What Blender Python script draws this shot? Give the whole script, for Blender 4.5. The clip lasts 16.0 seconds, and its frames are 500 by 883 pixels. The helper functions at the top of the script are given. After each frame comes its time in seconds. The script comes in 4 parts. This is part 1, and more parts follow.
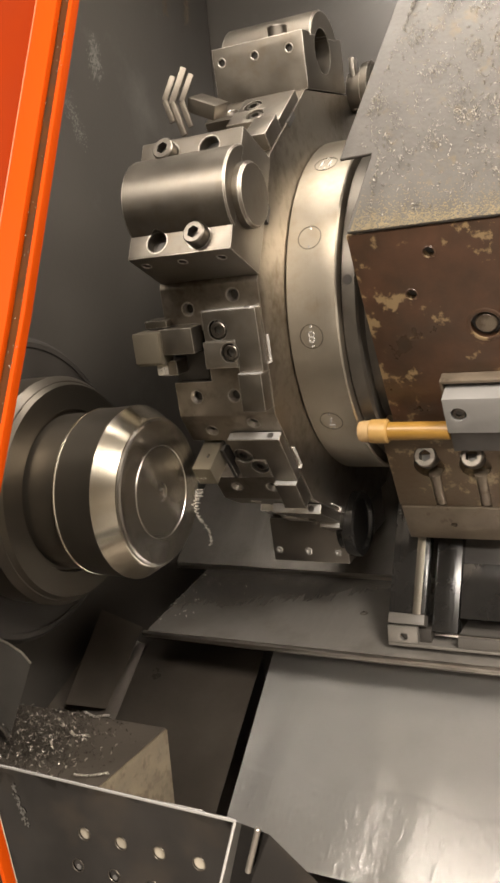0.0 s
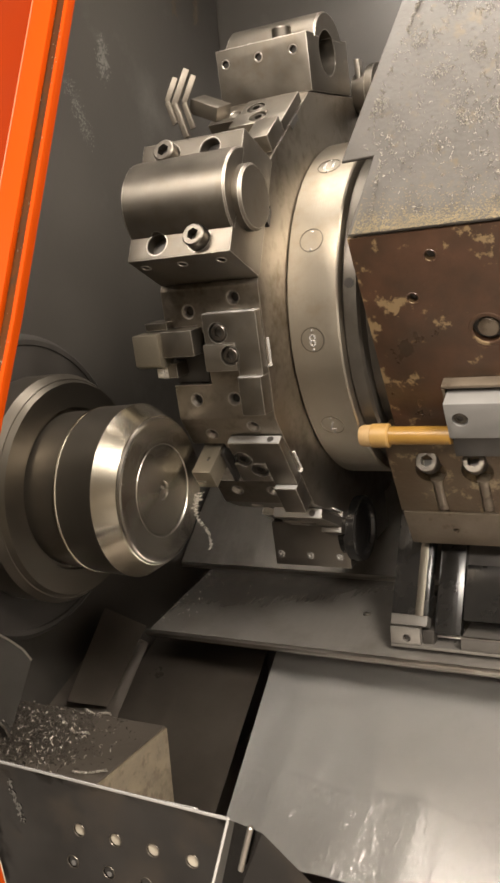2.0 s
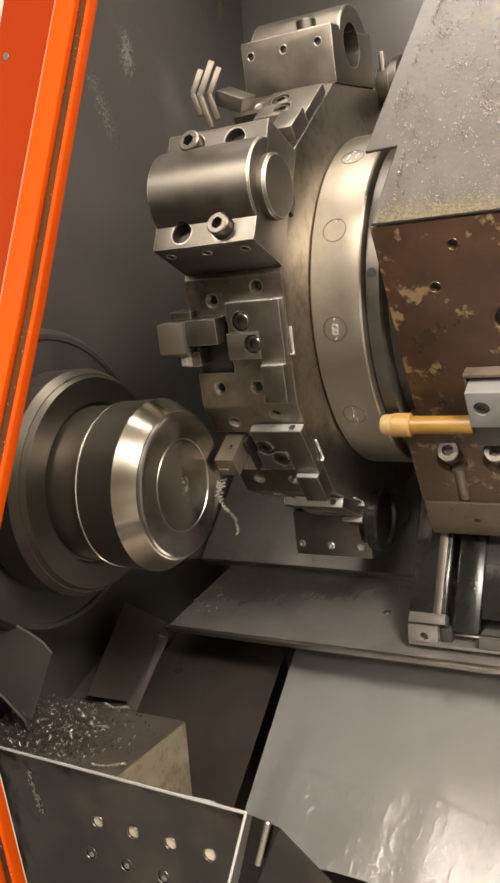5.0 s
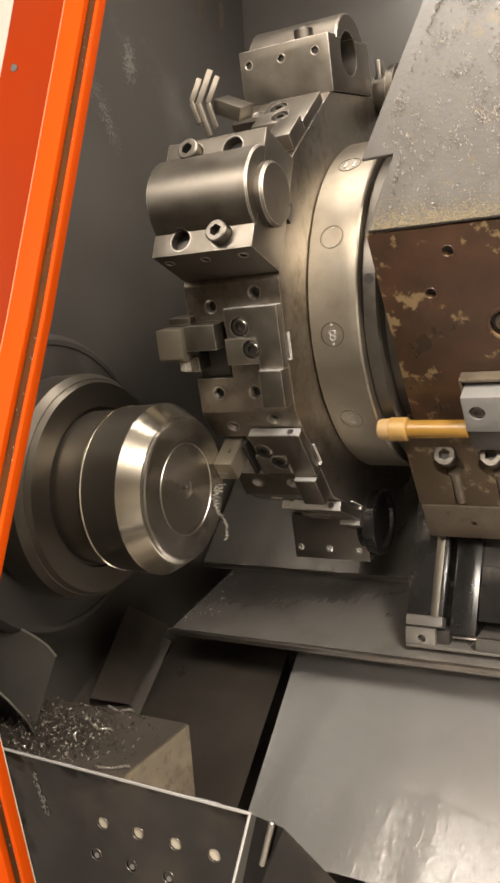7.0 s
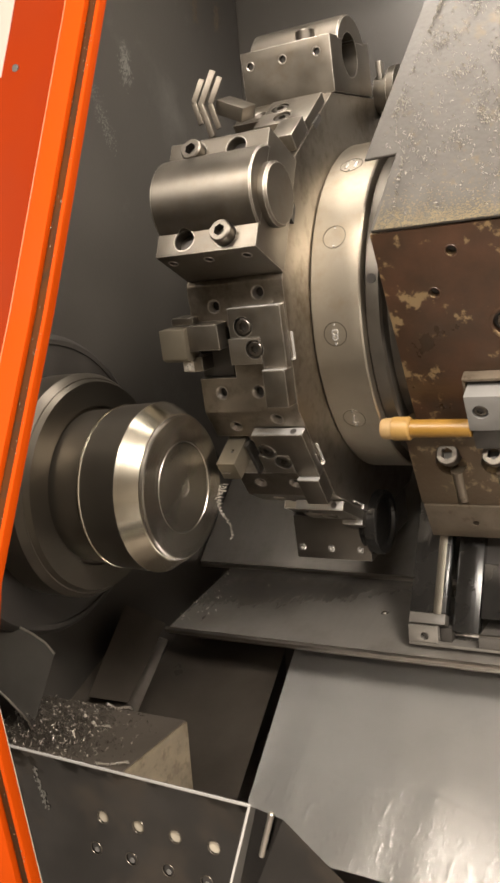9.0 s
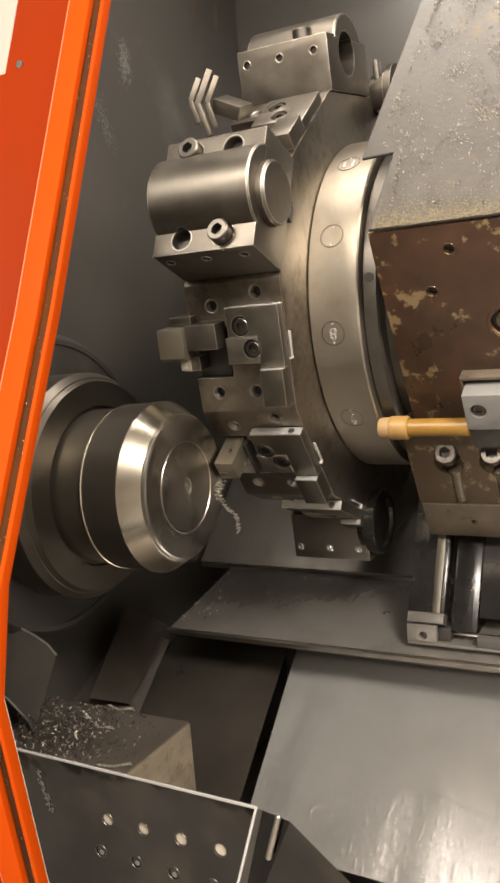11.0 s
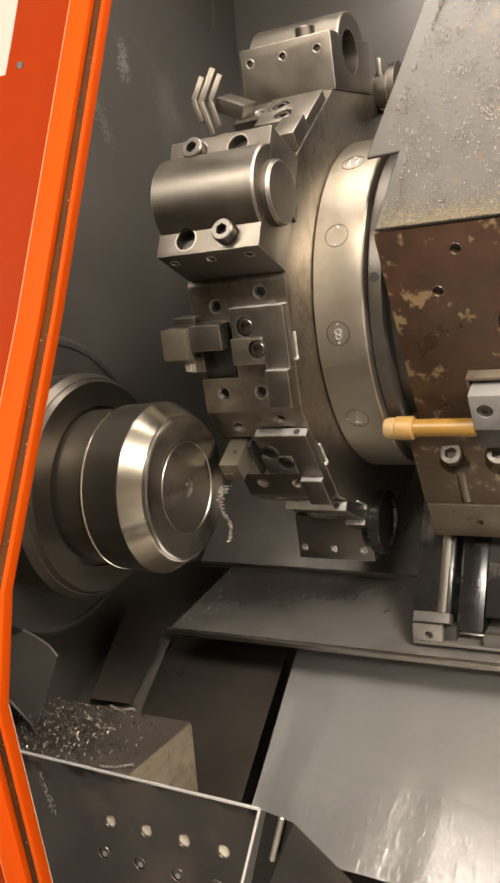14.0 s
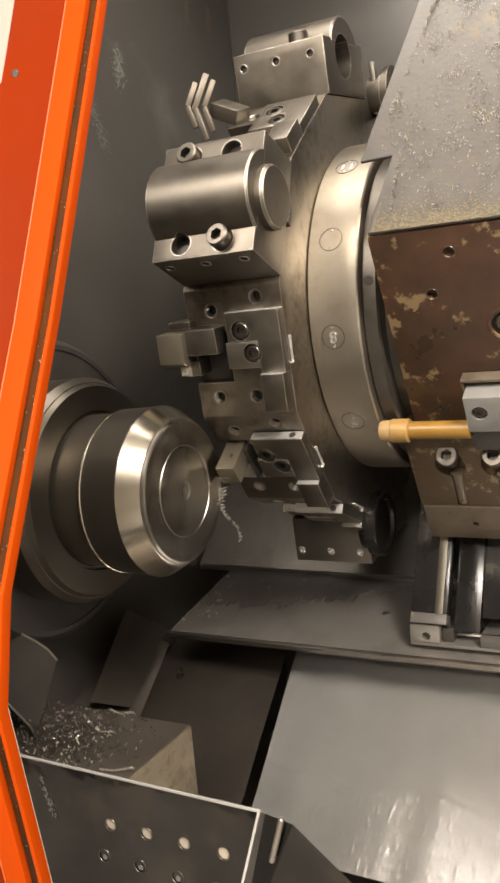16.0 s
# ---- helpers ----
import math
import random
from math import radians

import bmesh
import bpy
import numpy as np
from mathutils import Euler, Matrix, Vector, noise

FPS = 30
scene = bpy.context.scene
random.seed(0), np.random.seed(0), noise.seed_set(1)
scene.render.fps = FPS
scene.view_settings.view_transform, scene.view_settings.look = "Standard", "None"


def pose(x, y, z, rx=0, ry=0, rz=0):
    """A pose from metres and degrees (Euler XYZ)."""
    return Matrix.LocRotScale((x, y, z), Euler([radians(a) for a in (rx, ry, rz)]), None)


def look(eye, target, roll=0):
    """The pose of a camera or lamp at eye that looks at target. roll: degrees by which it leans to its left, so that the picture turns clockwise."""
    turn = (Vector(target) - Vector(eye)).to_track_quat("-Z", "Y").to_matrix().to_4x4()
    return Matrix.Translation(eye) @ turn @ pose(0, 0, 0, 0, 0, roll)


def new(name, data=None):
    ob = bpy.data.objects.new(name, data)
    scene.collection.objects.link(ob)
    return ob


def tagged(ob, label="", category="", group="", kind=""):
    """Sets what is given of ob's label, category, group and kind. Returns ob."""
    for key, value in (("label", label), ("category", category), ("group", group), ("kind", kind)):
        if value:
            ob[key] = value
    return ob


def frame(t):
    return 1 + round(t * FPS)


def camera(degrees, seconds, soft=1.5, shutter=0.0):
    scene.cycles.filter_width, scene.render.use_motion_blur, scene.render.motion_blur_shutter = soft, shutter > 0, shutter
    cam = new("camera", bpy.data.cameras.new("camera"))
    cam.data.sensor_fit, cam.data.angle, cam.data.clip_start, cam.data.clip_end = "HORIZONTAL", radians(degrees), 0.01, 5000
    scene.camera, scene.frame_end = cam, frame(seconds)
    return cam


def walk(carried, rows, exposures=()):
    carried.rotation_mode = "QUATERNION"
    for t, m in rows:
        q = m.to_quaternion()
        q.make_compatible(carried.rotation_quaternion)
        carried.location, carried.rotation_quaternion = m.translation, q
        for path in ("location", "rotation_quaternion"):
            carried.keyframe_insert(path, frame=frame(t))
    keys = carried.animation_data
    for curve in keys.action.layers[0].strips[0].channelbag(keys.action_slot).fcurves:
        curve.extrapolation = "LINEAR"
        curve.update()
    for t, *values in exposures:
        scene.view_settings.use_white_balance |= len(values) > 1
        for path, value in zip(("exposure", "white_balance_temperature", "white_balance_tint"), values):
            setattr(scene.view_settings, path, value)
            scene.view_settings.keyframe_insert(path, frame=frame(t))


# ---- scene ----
# ---- the camera and its way ----
cam = camera(31.97, 16.0, soft=2.8, shutter=0.5)
PATH = [
    (0, 0.4401, -0.6738, 1.2100, 81.467, 4.819, 26.306),
    (0.5, 0.4394, -0.6754, 1.2134, 81.509, 4.835, 26.264),
    (1, 0.4402, -0.6765, 1.2133, 81.652, 4.828, 26.288),
    (1.5, 0.4422, -0.6752, 1.2117, 81.686, 4.670, 26.556),
    (2, 0.4495, -0.6693, 1.2070, 81.632, 4.501, 27.213),
    (2.5, 0.4509, -0.6665, 1.2047, 81.560, 4.215, 27.876),
    (3, 0.4488, -0.6651, 1.2019, 81.529, 4.098, 28.446),
    (3.5, 0.4489, -0.6645, 1.2012, 81.566, 4.113, 28.723),
    (4, 0.4501, -0.6660, 1.2025, 81.629, 4.219, 28.753),
    (6.5, 0.4482, -0.6731, 1.2031, 81.915, 4.300, 28.613),
    (7, 0.4510, -0.6755, 1.2045, 81.977, 4.357, 28.686),
    (7.5, 0.4486, -0.6764, 1.2046, 81.982, 4.450, 28.633),
    (8, 0.4485, -0.6768, 1.2037, 82.021, 4.483, 28.535),
    (8.5, 0.4491, -0.6775, 1.2034, 82.072, 4.489, 28.424),
    (9, 0.4518, -0.6831, 1.2010, 82.147, 4.471, 28.285),
    (11.5, 0.4436, -0.6818, 1.2006, 82.091, 4.593, 27.997),
    (12, 0.4439, -0.6799, 1.2013, 82.029, 4.646, 28.025),
    (12.5, 0.4432, -0.6813, 1.2017, 81.985, 4.635, 27.949),
    (13, 0.4412, -0.6820, 1.2028, 81.938, 4.690, 27.884),
    (13.5, 0.4428, -0.6819, 1.2027, 81.931, 4.699, 27.886),
    (14, 0.4416, -0.6824, 1.2028, 81.955, 4.773, 27.845),
    (14.5, 0.4421, -0.6827, 1.2014, 81.976, 4.844, 27.805),
    (15, 0.4453, -0.6834, 1.2022, 82.021, 5.007, 27.788),
    (15.5, 0.4434, -0.6851, 1.2045, 82.041, 5.054, 27.725),
    (16, 0.4440, -0.6843, 1.2038, 82.105, 5.159, 27.698),
]
walk(cam, [(t, pose(x, y, z, rx, ry, rz)) for t, x, y, z, rx, ry, rz in PATH])

# carriage travel: seconds, along the spindle, along the slanted cross slide
TRAVEL = [
    (0, .0070, -.0047), (0.5, .0068, -.0060), (1, .0070, -.0080), (1.5, .0072, -.0096), (2, .0077, -.0113),
    (2.5, .0081, -.0131), (3, .0084, -.0145), (3.15, .0085, -.0148), (3.4, .0088, -.0003), (3.6, .0086, 0),
    (4, .0074, 0), (6.5, .0013, 0), (7, 0, 0), (7.5, -.0010, 0), (8, -.0019, 0), (8.15, -.0022, 0),
    (8.4, .0089, -.0018), (8.6, .0088, -.0022), (9, .0080, -.0023), (11.5, .0016, -.0023), (12, .0003, -.0023),
    (12.5, -.0010, -.0023), (13, -.0020, -.0023), (13.4, -.0024, -.0022), (13.6, .0020, -.0020), (13.8, .0085, -.0040),
    (14, .0083, -.0041), (14.5, .0068, -.0041), (15, .0072, -.0041), (15.5, .0082, -.0044), (16, .0071, -.0045),
]
SLANT = radians(30)
MOVED, SADDLE, SPUN = [], [], []

# ---- light ----
world = bpy.data.worlds.new("workshop")
scene.world = world
world.use_nodes = True
world.node_tree.nodes["Background"].inputs[0].default_value = (1.0, 0.93, 0.85, 1)
world.node_tree.nodes["Background"].inputs[1].default_value = 0.05
scene.view_settings.exposure = 0.0


def area_lamp(name, eye, target, sx, sy, watts, colour):
    d = bpy.data.lights.new(name, "AREA")
    d.shape, d.size, d.size_y, d.energy, d.color = "RECTANGLE", sx, sy, watts, colour
    ob = new(name, d)
    ob.matrix_world = look(eye, target)
    return ob


WARM = (1.0, 0.905, 0.80)
# Unseen room lamps, added and aimed until the brightness fitted.
area_lamp("ceiling_fill_light", (1.75, -1.40, 2.90), (1.65, -1.3, 0.0), 0.60, 1.2, 205, WARM)
area_lamp("ceiling_fill_light", (-1.2, -1.9, 2.95), (-1.2, -1.8, 0.0), 1.5, 0.30, 190, WARM)
# Added as frontal fill for the dark recesses.
area_lamp("ceiling_fill_light", (0.5, -3.5, 2.90), (0.5, -3.2, 0.0), 2.4, 0.50, 260, WARM)
area_lamp("machine_work_lamp", (0.24, 0.11, 1.93), (0.24, 0.08, 0.75), 0.66, 0.16, 7.0, WARM)
# Unseen lamp, added in front to brighten the slide and the turret.
area_lamp("front_fill_lamp", (0.62, -0.30, 1.86), (0.28, 0.08, 0.75), 0.42, 0.14, 3.1, WARM)

# ---- materials ----


def rgb(c):
    return (*c, 1)


def material(name, base, rough=0.4, metal=0.0, vary=0.25, scale=18.0, bump=0.15, stretch=(1, 1, 1), second=None, amount=0.5, fine=220.0, coat=0.0, other=None, wear_glint=0.0, spread=0.3, blur=0.05, depth=0.0006):
    """Paint or metal with stains at a coarse scale and grain at a fine one."""
    m = bpy.data.materials.new(name)
    m.use_nodes = True
    n, l = m.node_tree.nodes, m.node_tree.links
    b = n["Principled BSDF"]
    co = n.new("ShaderNodeTexCoord")
    mp = n.new("ShaderNodeMapping")
    mp.inputs["Scale"].default_value = stretch
    l.new(co.outputs["Object"], mp.inputs["Vector"])
    big = n.new("ShaderNodeTexNoise")
    big.inputs["Scale"].default_value, big.inputs["Detail"].default_value, big.inputs["Roughness"].default_value = scale, 6, 0.6
    l.new(co.outputs["Object"], big.inputs["Vector"])
    grain = n.new("ShaderNodeTexNoise")
    grain.inputs["Scale"].default_value, grain.inputs["Detail"].default_value = fine, 3
    l.new(mp.outputs["Vector"], grain.inputs["Vector"])
    ramp = n.new("ShaderNodeValToRGB")
    ramp.color_ramp.elements[0].position, ramp.color_ramp.elements[1].position = 0.2, 0.8
    lo = tuple(c * (1 - vary) for c in base)
    hi = other or tuple(min(1, c * (1 + vary)) for c in base)
    ramp.color_ramp.elements[0].color, ramp.color_ramp.elements[1].color = rgb(lo), rgb(hi)
    l.new(big.outputs["Fac"], ramp.inputs["Fac"])
    colour = ramp.outputs["Color"]
    if second:
        spot = n.new("ShaderNodeTexNoise")
        spot.inputs["Scale"].default_value, spot.inputs["Detail"].default_value, spot.inputs["Roughness"].default_value = scale * 2.2, 8, 0.65
        l.new(co.outputs["Object"], spot.inputs["Vector"])
        edge = n.new("ShaderNodeValToRGB")
        edge.color_ramp.elements[0].position, edge.color_ramp.elements[1].position = amount, amount + blur
        group = n.new("ShaderNodeTexNoise")
        group.inputs["Scale"].default_value, group.inputs["Detail"].default_value = scale * 0.45, 2
        l.new(co.outputs["Object"], group.inputs["Vector"])
        lean = n.new("ShaderNodeMath")
        lean.operation = "MULTIPLY_ADD"
        lean.inputs[1].default_value, lean.inputs[2].default_value = 0.55, -0.275
        l.new(group.outputs["Fac"], lean.inputs[0])
        both = n.new("ShaderNodeMath")
        l.new(spot.outputs["Fac"], both.inputs[0])
        l.new(lean.outputs["Value"], both.inputs[1])
        l.new(both.outputs["Value"], edge.inputs["Fac"])
        mix = n.new("ShaderNodeMix")
        mix.data_type = "RGBA"
        mix.inputs["B"].default_value = rgb(second)
        for s in mix.inputs:
            if s.name == "B" and s.type == "RGBA":
                s.default_value = rgb(second)
            if s.name == "A" and s.type == "RGBA":
                l.new(colour, s)
        l.new(edge.outputs["Color"], mix.inputs[0])
        colour = [o for o in mix.outputs if o.type == "RGBA"][0]
    if wear_glint:
        # rubbed edges and rim highlights, both painted: where the rounded normal leaves the true one
        bv = n.new("ShaderNodeBevel")
        bv.samples = 3
        bv.inputs["Radius"].default_value = 0.0014
        ge = n.new("ShaderNodeNewGeometry")
        dot = n.new("ShaderNodeVectorMath")
        dot.operation = "DOT_PRODUCT"
        l.new(bv.outputs["Normal"], dot.inputs[0])
        l.new(ge.outputs["True Normal"], dot.inputs[1])
        er = n.new("ShaderNodeMapRange")
        er.inputs["From Min"].default_value, er.inputs["From Max"].default_value = 0.98, 0.86
        l.new(dot.outputs["Value"], er.inputs["Value"])
        em = n.new("ShaderNodeMix")
        em.data_type = "RGBA"
        l.new(er.outputs["Result"], em.inputs[0])
        for s in em.inputs:
            if s.name == "B" and s.type == "RGBA":
                s.default_value = (wear_glint, wear_glint * 0.95, wear_glint * 0.87, 1)
            if s.name == "A" and s.type == "RGBA":
                l.new(colour, s)
        colour = [o for o in em.outputs if o.type == "RGBA"][0]
    l.new(colour, b.inputs["Base Color"])
    rr = n.new("ShaderNodeMapRange")
    rr.inputs["To Min"].default_value, rr.inputs["To Max"].default_value = max(0.05, rough * (1 - spread)), min(1, rough * (1 + spread))
    rr.inputs["From Min"].default_value, rr.inputs["From Max"].default_value = 0.2, 0.8
    l.new(big.outputs["Fac"], rr.inputs["Value"])
    l.new(rr.outputs["Result"], b.inputs["Roughness"])
    b.inputs["Metallic"].default_value = metal
    b.inputs["Coat Weight"].default_value = coat
    b.inputs["Specular IOR Level"].default_value = 0.05 if rough > 0.7 else 0.5
    if bump:
        bp = n.new("ShaderNodeBump")
        bp.inputs["Strength"].default_value, bp.inputs["Distance"].default_value = bump, depth
        l.new(grain.outputs["Fac"], bp.inputs["Height"])
        l.new(bp.outputs["Normal"], b.inputs["Normal"])
    return m


STEEL = material("machined_steel", (0.40, 0.37, 0.33), 0.32, 1.0, 0.15, 40, 0.12, (1, 12, 12), spread=0.15)
HOLDER = material("ground_tool_steel", (0.155, 0.139, 0.117), 0.44, 1.0, 0.2, 45, 0.22, (9, 1, 1), second=(0.145, 0.123, 0.096), amount=0.49, blur=0.28, wear_glint=0.7, spread=0.2)
RING = material("brushed_ring_steel", (0.38, 0.345, 0.288), 0.43, 1.0, 0.15, 14, 0.25, (1, .02, .02), second=(0.32, 0.272, 0.205), amount=0.48, blur=0.3, fine=900)
DISC = material("oily_disc_steel", (0.25, 0.222, 0.186), 0.38, 1.0, 0.2, 30, 0.18, (1, 6, 6), second=(0.155, 0.128, 0.095), amount=0.48, blur=0.25, wear_glint=0.75, spread=0.2)
FACE = material("faced_steel", (0.27, 0.25, 0.22), 0.27, 1.0, 0.12, 12, 0.10, (1, .02, .02), fine=1500)
TURNED = material("turned_steel", (0.50, 0.46, 0.38), 0.22, 1.0, 0.12, 12, 0.07, (1, .02, .02), fine=1500)
CHUCK = material("oily_chuck_steel", (0.135, 0.119, 0.098), 0.40, 0.9, 0.2, 15, 0.1, spread=0.15)
BANDS = material("dull_chuck_steel", (0.16, 0.143, 0.118), 0.40, 1.0, 0.15, 20, 0.1, spread=0.15)
GRIME = material("yellow_coolant_grime", (0.135, 0.104, 0.053), 0.6, 0.0, 0.35, 90, 0.5)
PALE = material("pale_dried_coolant", (0.30, 0.195, 0.085), 0.6, 0.0, 0.2, 90, 0.2)
STAIN = material("dried_coolant_stain", (0.135, 0.128, 0.114), 0.6, 0.0, 0.2, 60, 0.2)
# Dark steel; its discs in holes also carry the shade there.
BLACK = material("dark_steel_and_hole_shade", (0.058, 0.053, 0.048), 0.45, 0.4, 0.3, 30, 0.1)
SCREW = material("black_oxide_screw", (0.135, 0.121, 0.104), 0.38, 1.0, 0.3, 60, 0.05)
# Also colours the solid blocks that stand for shaded gaps.
NOSE = material("dark_nose_and_gap_shade", (0.034, 0.030, 0.026), 0.55, 0.3, 0.3, 20, 0.1)
NECK = material("oily_neck_steel", (0.095, 0.085, 0.072), 0.38, 0.8, 0.3, 24, 0.15, (1, .1, .1))
LOWSTEEL = material("oily_holder_steel", (0.165, 0.149, 0.128), 0.42, 0.9, 0.2, 24, 0.12, wear_glint=0.5)
WEDGE = material("bright_wedge_steel", (0.29, 0.262, 0.225), 0.40, 1.0, 0.15, 45, 0.15, (9, 1, 1), wear_glint=0.7, spread=0.2)
OLIVE = material("olive_brown_casting", (0.140, 0.108, 0.068), 0.36, 0.3, 0.4, 30, 0.6, second=(0.215, 0.163, 0.095), amount=0.58, blur=0.08, other=(0.075, 0.045, 0.024))
STREWN = material("dull_metal_chip", (0.30, 0.275, 0.235), 0.40, 0.5, 0.35, 200, 0.0)
DULL = material("oily_dark_chip", (0.060, 0.052, 0.043), 0.35, 0.6, 0.4, 200, 0.0)
TIP = material("tool_tip_steel", (0.20, 0.175, 0.132), 0.45, 0.8, 0.15, 30, 0.2, spread=0.1)
RUST = material("worn_brown_paint", (0.054, 0.039, 0.024), 0.32, 0.1, 0.6, 23, 0.45, second=(0.185, 0.128, 0.066), amount=0.56, blur=0.05, other=(0.076, 0.036, 0.020))
TOPPAINT = material("grey_cover_paint", (0.054, 0.0485, 0.042), 0.45, 0.2, 0.18, 55, 0.6, second=(0.075, 0.058, 0.034), amount=0.58, blur=0.1)
CLAMP = material("worn_brown_grey_casting", (0.125, 0.10, 0.073), 0.40, 0.4, 0.35, 34, 0.5, second=(0.07, 0.05, 0.033), amount=0.58, blur=0.12)
BLOCK = material("grey_coolant_block", (0.20, 0.193, 0.183), 0.42, 0.3, 0.12, 30, 0.1)
UNDER = material("oily_grey_cover", (0.10, 0.092, 0.082), 0.40, 0.3, 0.3, 10, 0.2)
BRASS = material("amber_hose", (0.21, 0.112, 0.019), 0.4, 0.0, 0.15, 40, 0.1)
BRASS_END = material("amber_nut", (0.26, 0.155, 0.046), 0.45, 0.0, 0.3, 60, 0.2)
WALL = material("grey_enclosure_paint", (0.054, 0.049, 0.043), 0.38, 0.2, 0.22, 5, 0.15, second=(0.10, 0.095, 0.085), amount=0.62, blur=0.3)
BED = material("oily_bed_cover", (0.255, 0.238, 0.214), 0.24, 0.6, 0.2, 9, 0.6, (5, 1, 1), second=(0.19, 0.172, 0.15), amount=0.52, blur=0.25, fine=9, spread=0.2, depth=0.0022)
SHEET = material("bright_sheet_steel", (0.80, 0.785, 0.76), 0.24, 0.72, 0.10, 6, 0.18, (36, 2, 2), second=(0.70, 0.685, 0.66), amount=0.52, blur=0.35, fine=60, spread=0.2)
brush = SHEET.node_tree.nodes.new("ShaderNodeTangent")
brush.direction_type, brush.axis = "RADIAL", "X"
SHEET.node_tree.links.new(brush.outputs["Tangent"], SHEET.node_tree.nodes["Principled BSDF"].inputs["Tangent"])
SHEET.node_tree.nodes["Principled BSDF"].inputs["Anisotropic"].default_value = 0.8
# Cloudy pale and dark patches stand in for reflections on the tray.
TRAY = material("galvanised_tray", (0.034, 0.031, 0.028), 0.15, 0.95, 0.25, 8, 1.0, (1, 1, 1), other=(0.085, 0.080, 0.075), fine=16, depth=0.0025, second=(0.09, 0.075, 0.06), amount=0.5, blur=0.25)
PAN = material("dark_oily_pan", (0.092, 0.078, 0.064), 0.36, 0.4, 0.35, 9, 0.2)
SCALE = material("flaking_beige_paint", (0.145, 0.118, 0.080), 0.55, 0.1, 0.4, 40, 0.6, second=(0.09, 0.07, 0.042), amount=0.50, blur=0.12)
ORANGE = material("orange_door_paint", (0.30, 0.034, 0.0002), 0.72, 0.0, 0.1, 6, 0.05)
# Close to ORANGE in hue, less than half as bright.
PANEL_ORANGE = material("darker_door_orange", (0.135, 0.0125, 0.0002), 0.75, 0.0, 0.12, 6, 0.05)
# Dark base holds both the channel's grime and its shade.
SEAL = material("grimy_shaded_channel", (0.045, 0.014, 0.003), 0.72, 0.0, 0.4, 30, 0.3, second=(0.026, 0.014, 0.007), amount=0.5, blur=0.15)
CHIP = material("bright_metal_chip", (0.62, 0.58, 0.51), 0.30, 0.75, 0.3, 200, 0.0)
RAIL = material("oily_black_rail", (0.018, 0.017, 0.016), 0.15, 0.3, 0.3, 20, 0.7, (14, 0.6, 0.6), fine=14, depth=0.0005)
CREAM = material("cream_skin_and_hole_light", (0.48, 0.43, 0.34), 0.5, 0.0, 0.1, 8, 0.1)
PLASTER = material("workshop_wall_paint", (0.45, 0.42, 0.38), 0.8, 0.0, 0.12, 2, 0.2)
CONCRETE = material("workshop_concrete", (0.20, 0.19, 0.18), 0.7, 0.0, 0.3, 4, 0.3)
# Lighter orange paints the highlight along the rubbed seam.
SEAM = material("rubbed_orange_highlight", (0.37, 0.062, 0.008), 0.6, 0.0, 0.3, 30, 0.1)
WHITE = material("white_plate", (0.38, 0.22, 0.19), 0.75, 0.0, 0.05, 10, 0.05)

# ---- mesh helpers ----


def box(x0, x1, y0, y1, z0, z1, bevel=0.0, m=None, seg=2):
    bm = bmesh.new()
    vs = [bm.verts.new((x, y, z)) for x in (x0, x1) for y in (y0, y1) for z in (z0, z1)]
    for f in ((0, 1, 3, 2), (4, 6, 7, 5), (0, 4, 5, 1), (2, 3, 7, 6), (0, 2, 6, 4), (1, 5, 7, 3)):
        bm.faces.new([vs[i] for i in f])
    bmesh.ops.recalc_face_normals(bm, faces=bm.faces)
    if bevel:
        bmesh.ops.bevel(bm, geom=list(bm.edges), offset=bevel, segments=seg, affect="EDGES", profile=0.6)
    if m:
        bm.transform(m)
    return bm


def prism(points, x0, x1, bevel=0.0, m=None):
    """A closed outline in y, z drawn out along x."""
    bm = bmesh.new()
    a = [bm.verts.new((x0, y, z)) for y, z in points]
    b = [bm.verts.new((x1, y, z)) for y, z in points]
    bm.faces.new(a)
    bm.faces.new(b)
    for i in range(len(points)):
        j = (i + 1) % len(points)
        bm.faces.new((a[i], a[j], b[j], b[i]))
    bmesh.ops.recalc_face_normals(bm, faces=bm.faces)
    if bevel:
        bmesh.ops.bevel(bm, geom=list(bm.edges), offset=bevel, segments=2, affect="EDGES", profile=0.6)
    if m:
        bm.transform(m)
    return bm


def turned(profile, seg=96, m=None, closed=True):
    """A body turned about x from (x, radius) pairs."""
    bm = bmesh.new()
    rings = []
    for x, r in profile:
        if r < 1e-6:
            rings.append([bm.verts.new((x, 0, 0))])
        else:
            rings.append([bm.verts.new((x, r * math.cos(2 * math.pi * i / seg), r * math.sin(2 * math.pi * i / seg))) for i in range(seg)])
    for a, b in zip(rings, rings[1:]):
        for i in range(seg):
            j = (i + 1) % seg
            if len(a) == 1 and len(b) == 1:
                continue
            if len(a) == 1:
                bm.faces.new((a[0], b[i], b[j]))
            elif len(b) == 1:
                bm.faces.new((a[i], b[0], a[j]))
            else:
                bm.faces.new((a[i], b[i], b[j], a[j]))
    bmesh.ops.recalc_face_normals(bm, faces=bm.faces)
    if m:
        bm.transform(m)
    return bm


def rod(r, x0, x1, seg=32, bevel=0.0, m=None):
    c = min(bevel, r * 0.5)
    p = [(x0, 0), (x0, r - c), (x0 + c, r), (x1 - c, r), (x1, r - c), (x1, 0)] if c else [(x0, 0), (x0, r), (x1, r), (x1, 0)]
    return turned(p, seg, m)


UP = pose(0, 0, 0, 0, -90, 0)  # turns a body along x to stand along z


